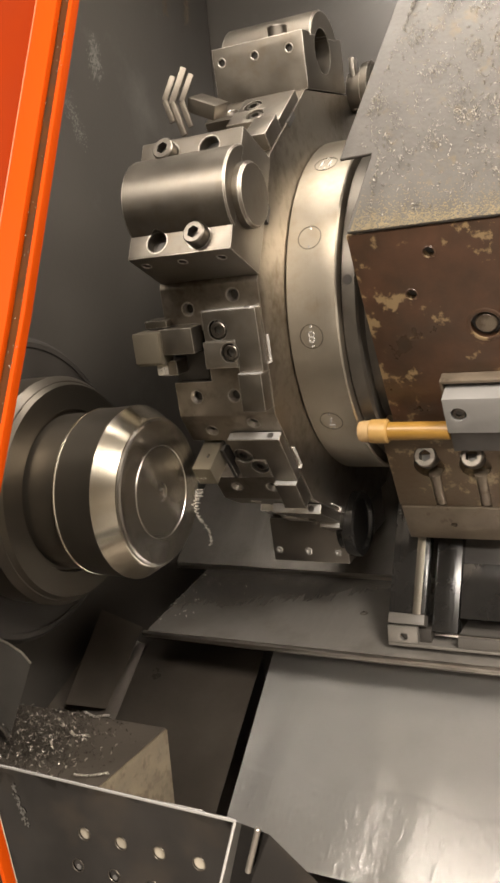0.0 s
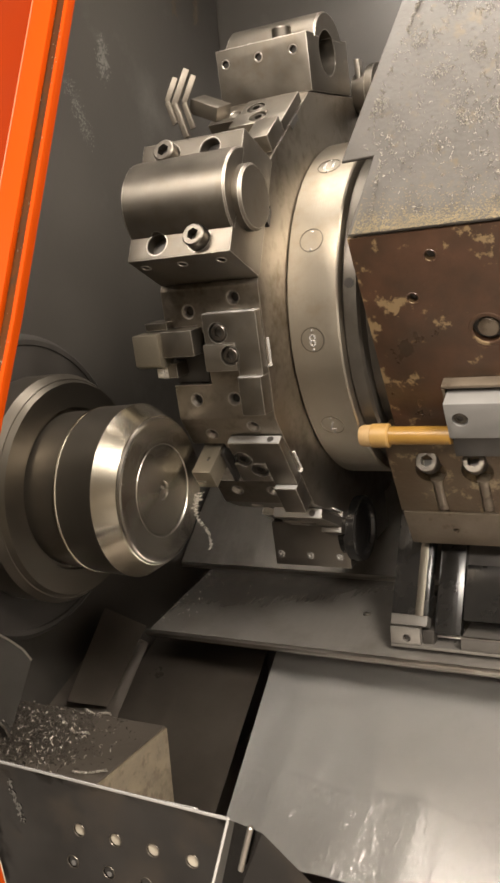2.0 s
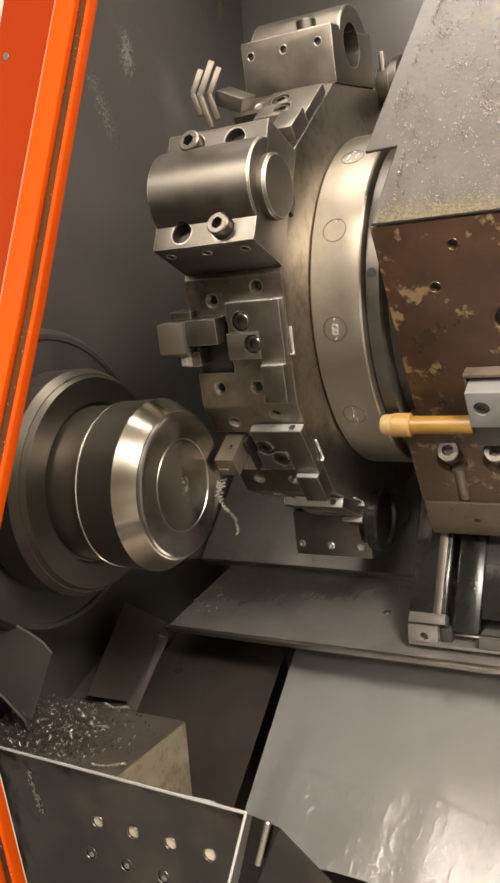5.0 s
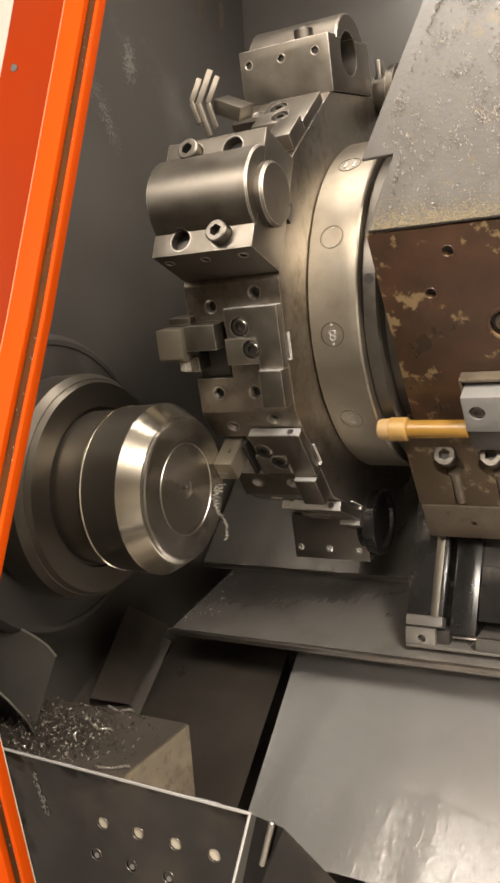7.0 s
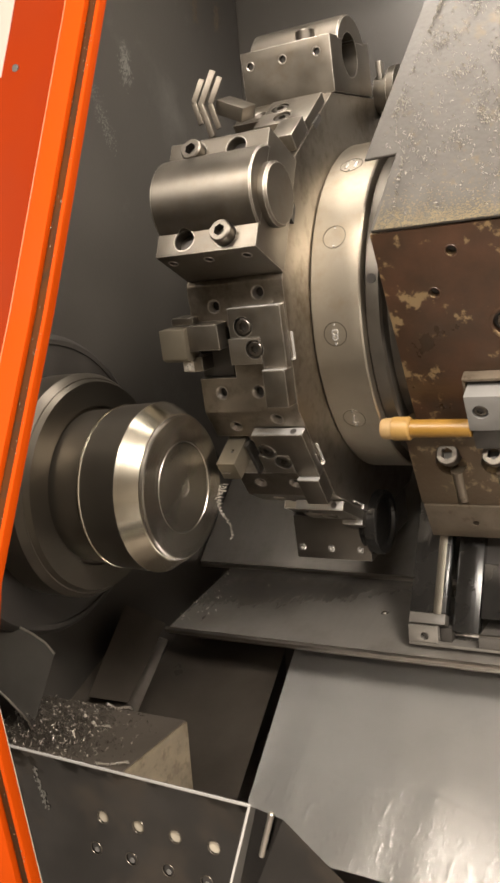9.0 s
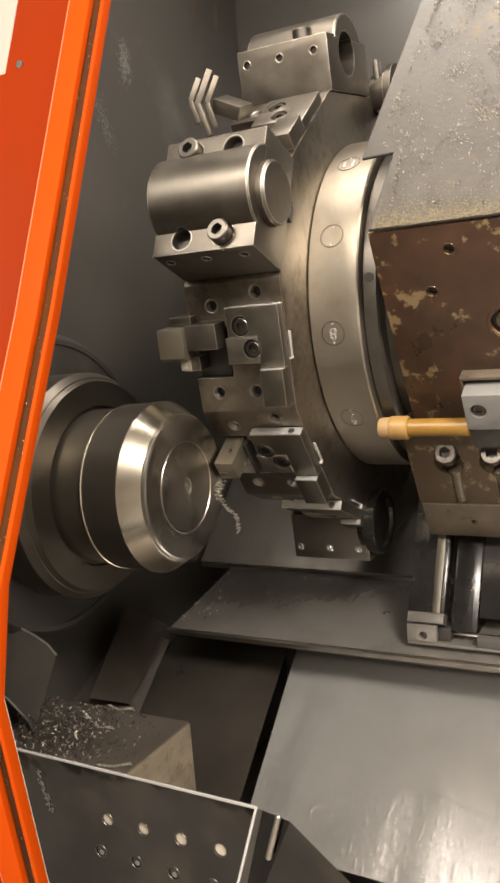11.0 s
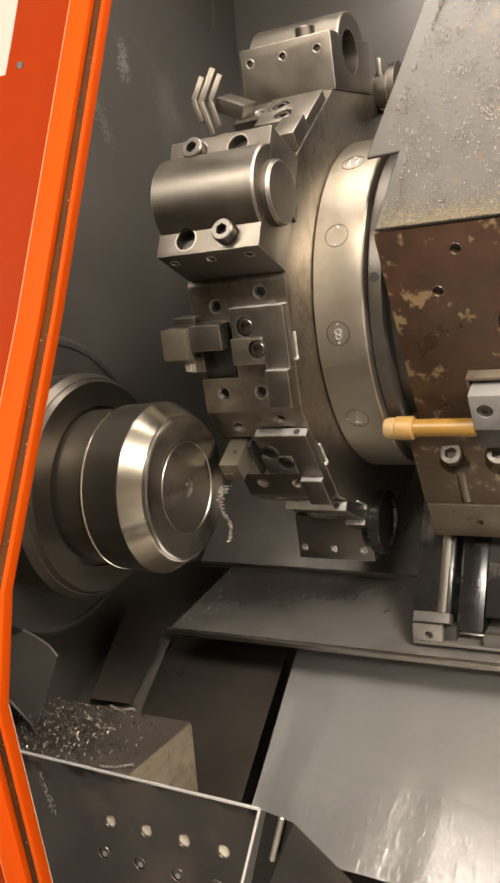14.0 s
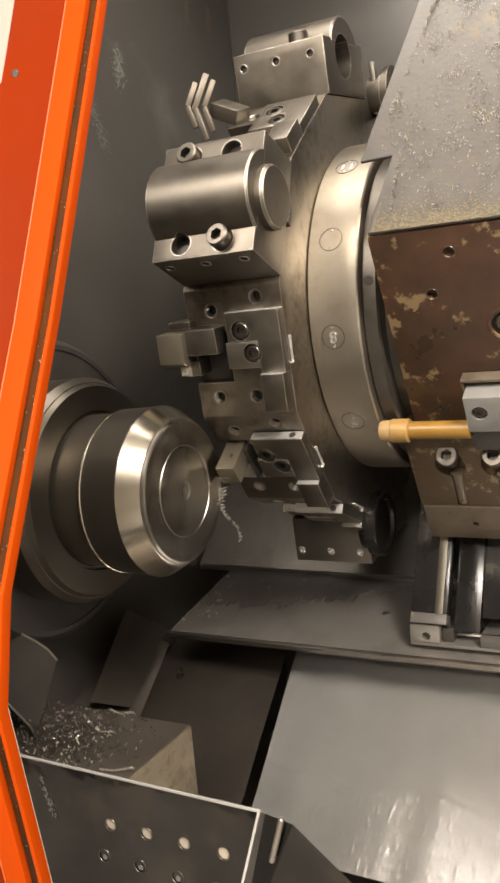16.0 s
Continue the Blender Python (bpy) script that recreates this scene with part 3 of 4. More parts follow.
def boring_holder(k, plugged):
    """A block with a round back that carries a bar along the spindle; a flat with two bolt seats on either side of the back."""
    m = station(k)
    ob = thing("boring_bar_holder", "oily ground steel boring bar holder bolted to a turret flat", "tool holder", TUR @ m, "holders on the turret")
    x0, x1, half, r1 = -0.0085, 0.0945, 0.0565, 0.2865
    cy, cr, rad = 0.002, 0.2698, 0.0408
    seats = [(0.0205, -1, False), (0.0625, -1, True), (0.0205, 1, True), (0.0625, 1, False)]
    holes = [rod(0.0040, -0.006, 0.006, 16, 0, pose(x, t, 0.272, 0, 0, 90)) for x in (0.002, 0.040, 0.0785) for t in (-half, half)]
    bore = rod(0.0225, x0 - 0.01, x1 + 0.01, 48, 0, pose(0, -0.004, cr))

    def wells():
        return [rod(0.0112 if s else 0.0098, r1 - (0.002 if s else 0.012), r1 + 0.04, 28, 0, pose(x, 0.0425 * d, 0) @ UP) for x, d, s in seats]

    base = cut(box(x0, x1, -half, half, RD + 0.0005, r1, 0.0014), *holes, *wells(), *([] if plugged else [bore]))
    part("block", base, HOLDER, ob)
    for x in (0.002, 0.040, 0.0785):
        for t, d in ((-half, 1), (half, -1)):
            part("set_screw_hole", rod(0.0038, -0.001, 0.001, 12, 0), BLACK, ob, "dark set screw hole", pose(x, t + 0.0044 * d, 0.272, 0, 0, 90))
            part("hole_rim", turned([(0.0, 0.0036), (-0.0004, 0.0040), (-0.0004, 0.0047), (0.0, 0.0050)], 18, pose(0, 0, 0, 0, 0, 90 * d)), STEEL, ob, "worn rim of the hole", pose(x, t, 0.272))
    shell = turned([(x0, 0.0), (x0, rad - 0.002), (x0 + 0.002, rad), (x1 - 0.0012, rad), (x1 + 0.0004, rad - 0.0014), (x1 + 0.0004, 0.0)], 96, pose(0, cy, cr))
    shell = cut(shell, box(x0 - 0.01, x1 + 0.01, -0.2, 0.2, 0.1, r1 - 0.003), *wells(), *([] if plugged else [rod(0.0225, x0 - 0.01, x1 + 0.01, 48, 0, pose(0, -0.004, cr))]))
    part("barrel", shell, HOLDER, ob, "rounded barrel of the holder")
    for x, d, s in seats:
        if s:
            cap_screw(ob, pose(x, 0.0425 * d, r1 - 0.002), 0.0102, 0.0125)
        else:
            part("bolt_hole", rod(0.0096, -0.001, 0.001, 20, 0, UP), BLACK, ob, "dark open bolt hole", pose(x, 0.0425 * d, r1 - 0.011))
            part("hole_rim", turned([(-0.0010, 0.0096), (0.0003, 0.0100), (0.0003, 0.0109), (-0.0010, 0.0112)], 28, UP), STEEL, ob, "worn rim of the bolt hole", pose(x, 0.0425 * d, r1))
    if plugged:
        part("plug", turned([(x1 - 0.03, 0), (x1 - 0.03, 0.0285), (x1 + 0.0060, 0.0285), (x1 + 0.0085, 0.0265), (x1 + 0.0085, 0.0)], 64, pose(0, 0.0, cr - 0.001)), HOLDER, ob, "ground steel bore plug")
    else:
        # Dark disc closes the bore, its shade put into the colour.
        part("bore_back", rod(0.0223, 0.012, 0.016, 40, 0, pose(0, -0.004, cr)), BLACK, ob, "dark inside of the bore")
    MOVED.append(ob)


boring_holder(1, True)
boring_holder(3, False)

# the holder under the disc: a longer block with a round bar in it
low = thing("boring_bar_holder", "oily dark boring bar holder under the turret with round collar", "tool holder", TUR @ station(-3), "holders on the turret")
part("block", cut(box(-0.006, 0.0880, -0.055, 0.0795, RD - 0.004, 0.2790, 0.0014), *[rod(0.0044, -0.006, 0.006, 16, 0, pose(x, 0.0795, 0.2655, 0, 0, 90)) for x in (0.002, 0.039, 0.0755)]), LOWSTEEL, low)
for x in (0.002, 0.039, 0.0755):
    part("set_screw", cut(rod(0.0041, -0.0025, 0.0015, 14, 0.0006), rod(0.0018, -0.004, 0.0, 6)), SHEET, low, "bright set screw", pose(x, 0.0786, 0.2655, 0, 0, -90))
part("bar_collar", turned([(0.080, 0.0), (0.080, 0.030), (0.0885, 0.030), (0.0885, 0.0355), (0.0900, 0.0372), (0.1010, 0.0372), (0.1026, 0.0355), (0.1026, 0.0290), (0.0990, 0.0275), (0.0990, 0.0)], 56, pose(0, 0.0600, 0.2370)), RAIL, low, "dark round bar collar")
part("drain_screw", rod(0.006, 0, 0.003, 16, 0.001, pose(0.022, 0.066, 0.279) @ UP), BLACK, low, "small dark screw")
MOVED.append(low)

# bits of the next stations
nozzle = thing("bent_tool", "thin bent steel grooving tool in the turret", "lathe tool", TUR)
BEND = [Vector(c) - TC for c in ((0.004, 0.100, 1.447), (-0.010, 0.096, 1.417), (0.000, 0.096, 1.386))]
for a, b in zip(BEND, BEND[1:]):
    d = b - a
    part("blade", box(-0.0022, 0.0022, -0.0032, 0.0032, 0, d.length + 0.002, 0.0008), CHUCK, nozzle, "bent bright blade", Matrix.Translation(a) @ d.to_track_quat("Z", "Y").to_matrix().to_4x4())
for o, s in ((Vector((-0.006, -0.004, 0.002)), 0.7), (Vector((0.008, 0.004, 0.0)), 0.8)):
    for a, b in zip(BEND, BEND[1:]):
        d = b - a
        part("blade", box(-0.0012, 0.0012, -0.0028, 0.0028, 0, d.length * s, 0.0005), CHUCK, nozzle, "thin dark blade", Matrix.Translation(BEND[1] + o + (a - BEND[1]) * s) @ d.to_track_quat("Z", "Y").to_matrix().to_4x4())
part("head", box(-0.016, 0.016, -0.012, 0.012, -0.007, 0.007, 0.001), CHUCK, nozzle, "dark tool head", Matrix.Translation(Vector((0.016, 0.118, 1.412)) - TC) @ pose(0, 0, 0, 20, 25, 0))
MOVED.append(nozzle)
bar = thing("boring_bar_end", "round steel bar end with a flat wedge beside it", "boring bar", TUR)
part("bar", turned([(0.076, 0), (0.076, 0.022), (0.092, 0.024), (0.094, 0.030), (0.103, 0.031), (0.105, 0.028), (0.105, 0)], 40), HOLDER, bar, "", Matrix.Translation(Vector((0.016, 0.33, 1.447)) - TC))
part("wedge", prism([(0, 0), (0.004, 0.055), (-0.010, 0.055)], -0.003, 0.003, 0.0005), STEEL, bar, "bright thin wedge", Matrix.Translation(Vector((0.1000, 0.318, 1.426)) - TC))
MOVED.append(bar)

# the tool at work: a plain ground shank
m = station(-1)
cutter = thing("turning_tool", "light ground square lathe tool cutting the workpiece rim", "lathe tool", TUR @ m, "tools in the turret")
part("shank", cut(box(0.0, 0.0205, 0.0015, 0.0235, RD - 0.05, RD + 0.0345, 0.0009), rod(0.0016, 0.018, 0.026, 12, 0, pose(0.012, 0, RD + 0.016, 0, 0, 90))), TIP, cutter, "ground steel shank")
part("pin_hole", rod(0.0015, 0.0, 0.0004, 10, 0, UP), BLACK, cutter, "tiny dark hole", pose(0.012, 0.0233, RD + 0.018, -90, 0, 0))
part("insert", prism([(0.009, RD + 0.0338), (0.0112, RD + 0.0338), (0.0112, RD + 0.0353), (0.010, RD + 0.0353)], 0.0005, 0.011, 0.0004), HOLDER, cutter, "thin grey insert")
part("clamp_step", box(0.0210, 0.0250, -0.0200, 0.0215, RD - 0.045, RD + 0.008, 0.001), BLACK, cutter, "dark clamp jaw")
MOVED.append(cutter)

# ---- turret housing ----
P0 = Vector((0, 0.054, 1.268))
HM = Matrix(((1, 0, 0, 0), (0, math.cos(SLANT), -math.sin(SLANT), P0.y), (0, math.sin(SLANT), math.cos(SLANT), P0.z), (0, 0, 0, 1)))
# its own frame: y along the slide, z up its front face
housing = thing("turret_housing", "worn brown painted turret housing with a grey chip strewn cover", "turret housing", HM)
MOVED.append(housing)
s60 = (math.cos(radians(30)), math.sin(radians(30)))  # cover slope in the housing's frame
face = cut(prism([(0, 0), (0, -0.205), (0.24, -0.205), (0.24, -0.03), (0.02, 0.0)], 0.172, 0.70, 0.0015),
           *[rod(0.005, -0.01, 0.012, 20, 0, pose(x, 0, z, 0, 0, 90)) for x, z in ((0.240, -0.023), (0.218, -0.062))],
           rod(0.014, -0.01, 0.014, 28, 0, pose(0.277, 0, -0.098, 0, 0, 90)))
part("upper_casting", prism([(0.012, 0.0005), (0.45 * s60[0], 0.45 * s60[1]), (0.46, 0.10), (0.242, -0.03)], 0.245, 0.70, 0.0015), BLACK, housing, "dark casting below the cover")
part("front_casting", face, RUST, housing, "chipped brown paint over old filler")
for x, z, r in ((0.240, -0.023, 0.0046), (0.218, -0.062, 0.0046), (0.277, -0.098, 0.0135)):
    part("screw_hole", rod(r, 0.007, 0.0085, 20, 0, pose(x, 0, z, 0, 0, 90)), BLACK, housing, "dark screw hole")
    part("hole_rim", turned([(0.0, r * 0.95), (-0.0005, r), (-0.0005, r * 1.18), (0.0, r * 1.25)], 24, pose(0, 0, 0, 0, 0, 90)), RUST, housing, "worn rim of the hole", pose(x, 0, z))
part("sunk_bolt", rod(0.0095, 0.002, 0.007, 24, 0.001, pose(0.277, 0, -0.098, 0, 0, 90)), CLAMP, housing, "brown bolt head in the large hole")


def cover(points, y0, y1):
    """A plate on the sloping top: outline of (x, way up the slope)."""
    bm = bmesh.new()
    n = Vector((0, -s60[1], s60[0]))
    rows = []
    for h in (y0, y1):
        rows.append([bm.verts.new((x, s60[0] * w + n.y * h, s60[1] * w + n.z * h)) for x, w in points])
    bm.faces.new(rows[0])
    bm.faces.new(rows[1])
    for i in range(len(points)):
        j = (i + 1) % len(points)
        bm.faces.new((rows[0][i], rows[0][j], rows[1][j], rows[1][i]))
    bmesh.ops.recalc_face_normals(bm, faces=bm.faces)
    bmesh.ops.bevel(bm, geom=list(bm.edges), offset=0.0008, segments=1, affect="EDGES")
    return bm


part("top_cover", cover([(0.174, 0.001), (0.70, 0.001), (0.70, 0.45), (0.238, 0.45), (0.158, 0.078), (0.188, 0.079)], 0.0005, 0.004), TOPPAINT, housing, "grey painted sloping cover")

edge_grime = bmesh.new()
rng = random.Random(21)
nv = Vector((0, -s60[1], s60[0]))
for n in range(3600):
    x, w, r = rng.uniform(0.177, 0.36), 0.0012 + min(0.06, rng.expovariate(1 / 0.010)), rng.uniform(0.0002, 0.0007)
    x = max(x, 0.178 + 0.18 * w)
    k = rng.randint(5, 7)
    edge_grime.faces.new([edge_grime.verts.new(Vector((x + r * 1.3 * math.cos(6.283 * i / k), s60[0] * (w + r * rng.uniform(0.5, 1) * math.sin(6.283 * i / k)), s60[1] * (w + r * rng.uniform(0.5, 1) * math.sin(6.283 * i / k)))) + nv * (0.0042 + 2e-7 * n)) for i in range(k)])
part("edge_grime", edge_grime, GRIME, housing, "yellow dried grime along the edge")
base = thing("housing_base", "worn grey cast base under the turret housing", "housing base", HM)
MOVED.append(base)
part("casting", cut(prism([(-0.012, -0.2070), (-0.012, -0.3055), (0.22, -0.3055), (0.22, -0.2070)], 0.161, 0.70, 0.0018),
                    *[rod(0.0155, -0.014, 0.009, 24, 0, pose(x, -0.012, -0.250, 0, 0, 90)) for x in (0.202, 0.2475, 0.295)],
                    *[box(x - 0.0015, x + 0.0095, -0.03, -0.005, -0.330, -0.258, 0.0) for x in (0.202, 0.2475, 0.295)]), OLIVE, base, "chipped olive brown paint over the upper casting")
part("base_plate", cut(prism([(-0.0135, -0.3060), (-0.0105, -0.354), (0.22, -0.354), (0.22, -0.3060)], 0.163, 0.70, 0.0012),
                       rod(0.0035, -0.02, 0.02, 16, 0, pose(0.214, 0.0, -0.332, 0, 0, 90))), CLAMP, base, "worn grey base plate with a small hole")
part("plate_hole", rod(0.0034, -0.004, -0.002, 14, 0, pose(0.214, 0.0, -0.332, 0, 0, 90)), BLACK, base, "dark hole")
for x in (0.202, 0.2475, 0.295):
    cap_screw(base, pose(x, -0.007, -0.2440, 42, 0, 0), 0.0112, 0.016)
    part("rib", turned([(-0.303, 0.0), (-0.303, 0.0058), (-0.296, 0.0064), (-0.275, 0.0062), (-0.262, 0.0078), (-0.258, 0.0)], 18, pose(x + 0.004, -0.0068, 0) @ UP), CLAMP, base, "worn round rib below the screw")

block = thing("coolant_block", "grey steel coolant block with a socket screw", "coolant block", HM)
MOVED.append(block)
part("block", cut(box(0.2335, 0.36, -0.030, -0.0005, -0.1945, -0.1550, 0.0012), rod(0.0074, -0.034, -0.024, 24, 0, pose(0.2466, 0, -0.1728, 0, 0, 90))), BLOCK, block)
part("foot", box(0.2345, 0.36, -0.026, -0.0005, -0.2195, -0.1950, 0.0012), BLACK, block, "dark foot below the block")
part("cover_strip", box(0.2300, 0.36, -0.014, -0.0005, -0.1500, -0.1465, 0.0012), CLAMP, block, "worn cover strip over the block")
part("strip_leg", box(0.2300, 0.2328, -0.014, -0.0005, -0.1850, -0.1501, 0.0010), CLAMP, block, "bent leg of the strip")
cap_screw(block, pose(0.2466, -0.0245, -0.1728, 90, 0, 0), 0.0066, 0.0040)
hose = thing("coolant_hose", "amber plastic coolant nozzle tube on the coolant block", "coolant tube", HM)
MOVED.append(hose)
part("tube", rod(0.0088, 0.165, 0.234, 32, 0.001, pose(0, -0.022, -0.197)), BRASS, hose)
part("collar", rod(0.0118, 0.1555, 0.1745, 32, 0.0015, pose(0, -0.022, -0.197)), BRASS_END, hose, "wider amber collar")
part("nozzle", turned([(0.142, 0.006), (0.142, 0.0095), (0.1445, 0.0105), (0.153, 0.0108), (0.153, 0.006), (0.142, 0.006)], 28, pose(0.003, -0.022, -0.197)), PALE, hose, "pale stained nozzle end")


# ---- saddle rails under the housing ----
saddle = thing("saddle_rail", "oily dark steel saddle rail with a ground end block", "saddle rail", Matrix.Translation((0.1375, 0.200, 0.872)))
SADDLE.append(saddle)
RM = pose(0, 0, 0, 62, 0, 0)
part("rail", box(0.001, 0.041, 0.002, 0.30, -0.018, 0.0, 0.0012, RM), RAIL, saddle, "oily dark ground rail")
part("rail_end", box(0.001, 0.041, -0.010, 0.0015, -0.016, 0.0, 0.0010, RM), UNDER, saddle, "ground rail end")
# Raised pale stripe paints the streak of reflection on the glossy rail.
part("rail_sheen", box(0.0275, 0.0365, 0.001, 0.30, 0.0003, 0.0012, 0.0004, RM), BANDS, saddle, "pale stripe standing for the rail's sheen")
part("end_block", cut(box(0.000, 0.033, -0.004, 0.05, -0.0312, -0.012, 0.001), rod(0.0045, -0.02, 0.01, 18, 0, pose(0.018, 0, -0.024, 0, 0, 90))), BED, saddle, "ground end block with a bolt hole")
part("bolt_hole", rod(0.0043, 0.003, 0.005, 16, 0, pose(0.018, 0, -0.024, 0, 0, 90)), BLACK, saddle, "dark bolt hole")
part("foot", box(0.0, 0.32, -0.0035, 0.055, -0.0352, -0.0314, 0.0008), BED, saddle)
# Solid block; the hollow's shade is put into its dark colour.
part("recess", box(0.0335, 0.046, 0.004, 0.05, -0.0312, -0.016, 0.0005), NOSE, saddle, "dark block put where shade lies beside the end block")
part("right_block", box(0.0765, 0.32, -0.004, 0.055, -0.0312, -0.0180, 0.0010), UNDER, saddle, "ground grey block beside the rails")
part("block_edge", box(0.0768, 0.32, -0.0046, -0.0010, -0.0179, -0.0165, 0.0004), STEEL, saddle, "worn bright upper edge")
part("second_rail", box(0.046, 0.074, -0.014, 0.28, -0.030, -0.014, 0.001, RM), RAIL, saddle, "dark oily second rail")
part("rail_lip", box(0.045, 0.075, -0.0165, -0.0143, -0.031, -0.0275, 0.0006, RM), STEEL, saddle, "bright worn rail end")
part("cover_plate", box(0.076, 0.30, 0.002, 0.062, -0.022, -0.012, 0.001, RM), RAIL, saddle, "grey telescopic cover plate")
# Plain dark sheet that fills the gap behind the rails.
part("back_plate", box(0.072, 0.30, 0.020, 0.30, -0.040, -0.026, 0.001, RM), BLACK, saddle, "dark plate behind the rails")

def leaf(corners, thick=0.003):
    bm = bmesh.new()
    bm.faces.new([bm.verts.new(c) for c in corners])
    bmesh.ops.solidify(bm, geom=bm.faces[:], thickness=thick)
    bmesh.ops.recalc_face_normals(bm, faces=bm.faces)
    return bm


# ---- chip tray ----
tray = thing("chip_tray", "perforated galvanised chip tray with a bright rolled edge", "chip tray")
HOLES = [(0.061 + 0.0307 * i, 0.860 - 0.0006 * i) for i in range(4)] + [(0.052 + 0.031 * i, 0.834 - 0.001 * i) for i in range(4)]
plate = bmesh.new()


def loop(points):
    vs = [plate.verts.new((x, 0, z)) for x, z in points]
    for a, b in zip(vs, vs[1:] + vs[:1]):
        plate.edges.new((a, b))


loop([(-0.16, 0.903), (0.183, 0.8945), (0.140, 0.76), (-0.16, 0.76)])
for x, z in HOLES:
    loop([(x + 0.0046 * math.cos(2 * math.pi * i / 20), z + 0.0046 * math.sin(2 * math.pi * i / 20)) for i in range(20)])
bmesh.ops.triangle_fill(plate, use_beauty=True, edges=plate.edges[:])
bmesh.ops.solidify(plate, geom=plate.faces[:], thickness=0.002)
bmesh.ops.recalc_face_normals(plate, faces=plate.faces)
part("front_plate", plate, TRAY, tray, "", pose(0, -0.235, 0))
for i, (x, z) in enumerate(HOLES):
    # Upper discs are painted pale as light seen through, lower ones dark as shade.
    part("hole_disc", rod(0.0045, 0.0012, 0.0019, 20, 0), CREAM if i < 4 else BLACK, tray, "pale disc painted as light seen through a hole" if i < 4 else "dark hole", pose(x, -0.235, z, 0, 0, 90))
    part("hole_rim", turned([(0.0, 0.0044), (-0.0004, 0.0046), (-0.0004, 0.0049), (0.0, 0.0051)], 20, pose(0, 0, 0, 0, 0, 90)), CHUCK, tray, "worn rim of a hole", pose(x, -0.235, z))
    if i >= 4:
        # Small pale disc, set a little below the hole's centre.
        part("hole_spot", rod(0.0019, 0.0004, 0.0010, 14, 0), BLOCK, tray, "small pale disc low in a hole", pose(x - 0.0002, -0.235, z - 0.0016, 0, 0, 90))
# Pale SHEET colour stands in for the highlight along both edges.
part("rolled_edge", rod(0.0011, -0.16, 0.183, 12, 0, pose(0, 0, 0)), SHEET, tray, "pale edge with its highlight in the colour", pose(0.0, -0.235, 0.899, 0, 1.42, 0))
part("side_edge", rod(0.0011, 0, 0.135, 12, 0), SHEET, tray, "pale edge with its highlight in the colour", pose(0.1832, -0.235, 0.8950, 0, 108, 0))
wing = bmesh.new()
o = [wing.verts.new(c) for c in ((0.187, -0.234, 0.893), (0.205, -0.232, 0.888), (0.245, -0.228, 0.850), (0.25, -0.228, 0.76), (0.148, -0.234, 0.76))]
wing.faces.new(o)
bmesh.ops.solidify(wing, geom=wing.faces[:], thickness=0.002)
part("side_wing", wing, TRAY, tray, "bent side wing")
part("fold", leaf([(0.1836, -0.2346, 0.8938), (0.1872, -0.2336, 0.8926), (0.1483, -0.2336, 0.761), (0.1403, -0.2346, 0.761)], 0.0012), UNDER, tray, "narrow folded strip")
part("crease", rod(0.0021, 0, 0.0340, 12, 0.0008), STEEL, tray, "bright worn crease", pose(0.2000, -0.2367, 0.8942, 0, 107.5, 0))
# Unseen plate, added to make the holes look bright.
part("backing", box(-0.16, 0.14, -0.205, -0.203, 0.76, 0.875, 0.0005), SHEET, tray, "bright plate added behind the tray holes")

scuff = bmesh.new()
rng = random.Random(12)
for n in range(70):
    f = rng.random()
    x, z, r = 0.0005 + 0.009 * f + rng.gauss(0, 0.0014), 0.887 - 0.032 * f, rng.uniform(0.0003, 0.0011)
    k = rng.randint(5, 7)
    scuff.faces.new([scuff.verts.new((x + r * rng.uniform(0.5, 1.2) * math.cos(6.283 * i / k), -0.2353 - 3e-6 * n, z + 1.6 * r * rng.uniform(0.5, 1.2) * math.sin(6.283 * i / k))) for i in range(k)])
part("scuff", scuff, STAIN, tray, "pale dried coolant smear")

# block in the corner of the pan
corner = thing("pan_block", "dark steel block with flaking beige paint on its end", "steel block", kind="")
part("body", box(-0.200, -0.018, -0.20, -0.008, 0.60, 0.8165, 0.0015), PAN, corner)
part("painted_end", box(-0.0178, -0.0158, -0.199, -0.009, 0.62, 0.8155, 0.0006), SCALE, corner, "flaking beige painted end")
side = thing("side_cover", "dark oily sloping cover beside the bed ledge", "cover", kind="structure")
part("strip", leaf([(-0.190, 0.050, 0.791), (-0.190, 0.135, 0.872), (-0.166, 0.181, 0.8345), (-0.163, 0.086, 0.772)]), PAN, side, "raised grey strip")
part("slope", leaf([(-0.218, 0.045, 0.780), (-0.218, 0.175, 0.832), (-0.166, 0.183, 0.812), (-0.150, 0.04, 0.725)]), PAN, side)
guard = thing("splash_guard", "curved grey sheet steel splash guard", "splash guard")
TOPC = [(-0.215, -0.095, 0.941), (-0.174, -0.086, 0.931), (-0.158, -0.079, 0.925), (-0.145, -0.072, 0.915), (-0.134, -0.067, 0.905), (-0.126, -0.065, 0.894)]
LOWC = [(-0.215, -0.107, 0.885), (-0.174, -0.097, 0.863), (-0.165, -0.095, 0.855), (-0.156, -0.091, 0.842), (-0.149, -0.088, 0.832), (-0.145, -0.087, 0.823)]
shell = bmesh.new()
tv, lv = [shell.verts.new(c) for c in TOPC], [shell.verts.new(c) for c in LOWC]
for i in range(len(TOPC) - 1):
    shell.faces.new((tv[i], tv[i + 1], lv[i + 1], lv[i]))
bmesh.ops.solidify(shell, geom=shell.faces[:], thickness=0.002)
bmesh.ops.recalc_face_normals(shell, faces=shell.faces)
part("shell", shell, UNDER, guard)


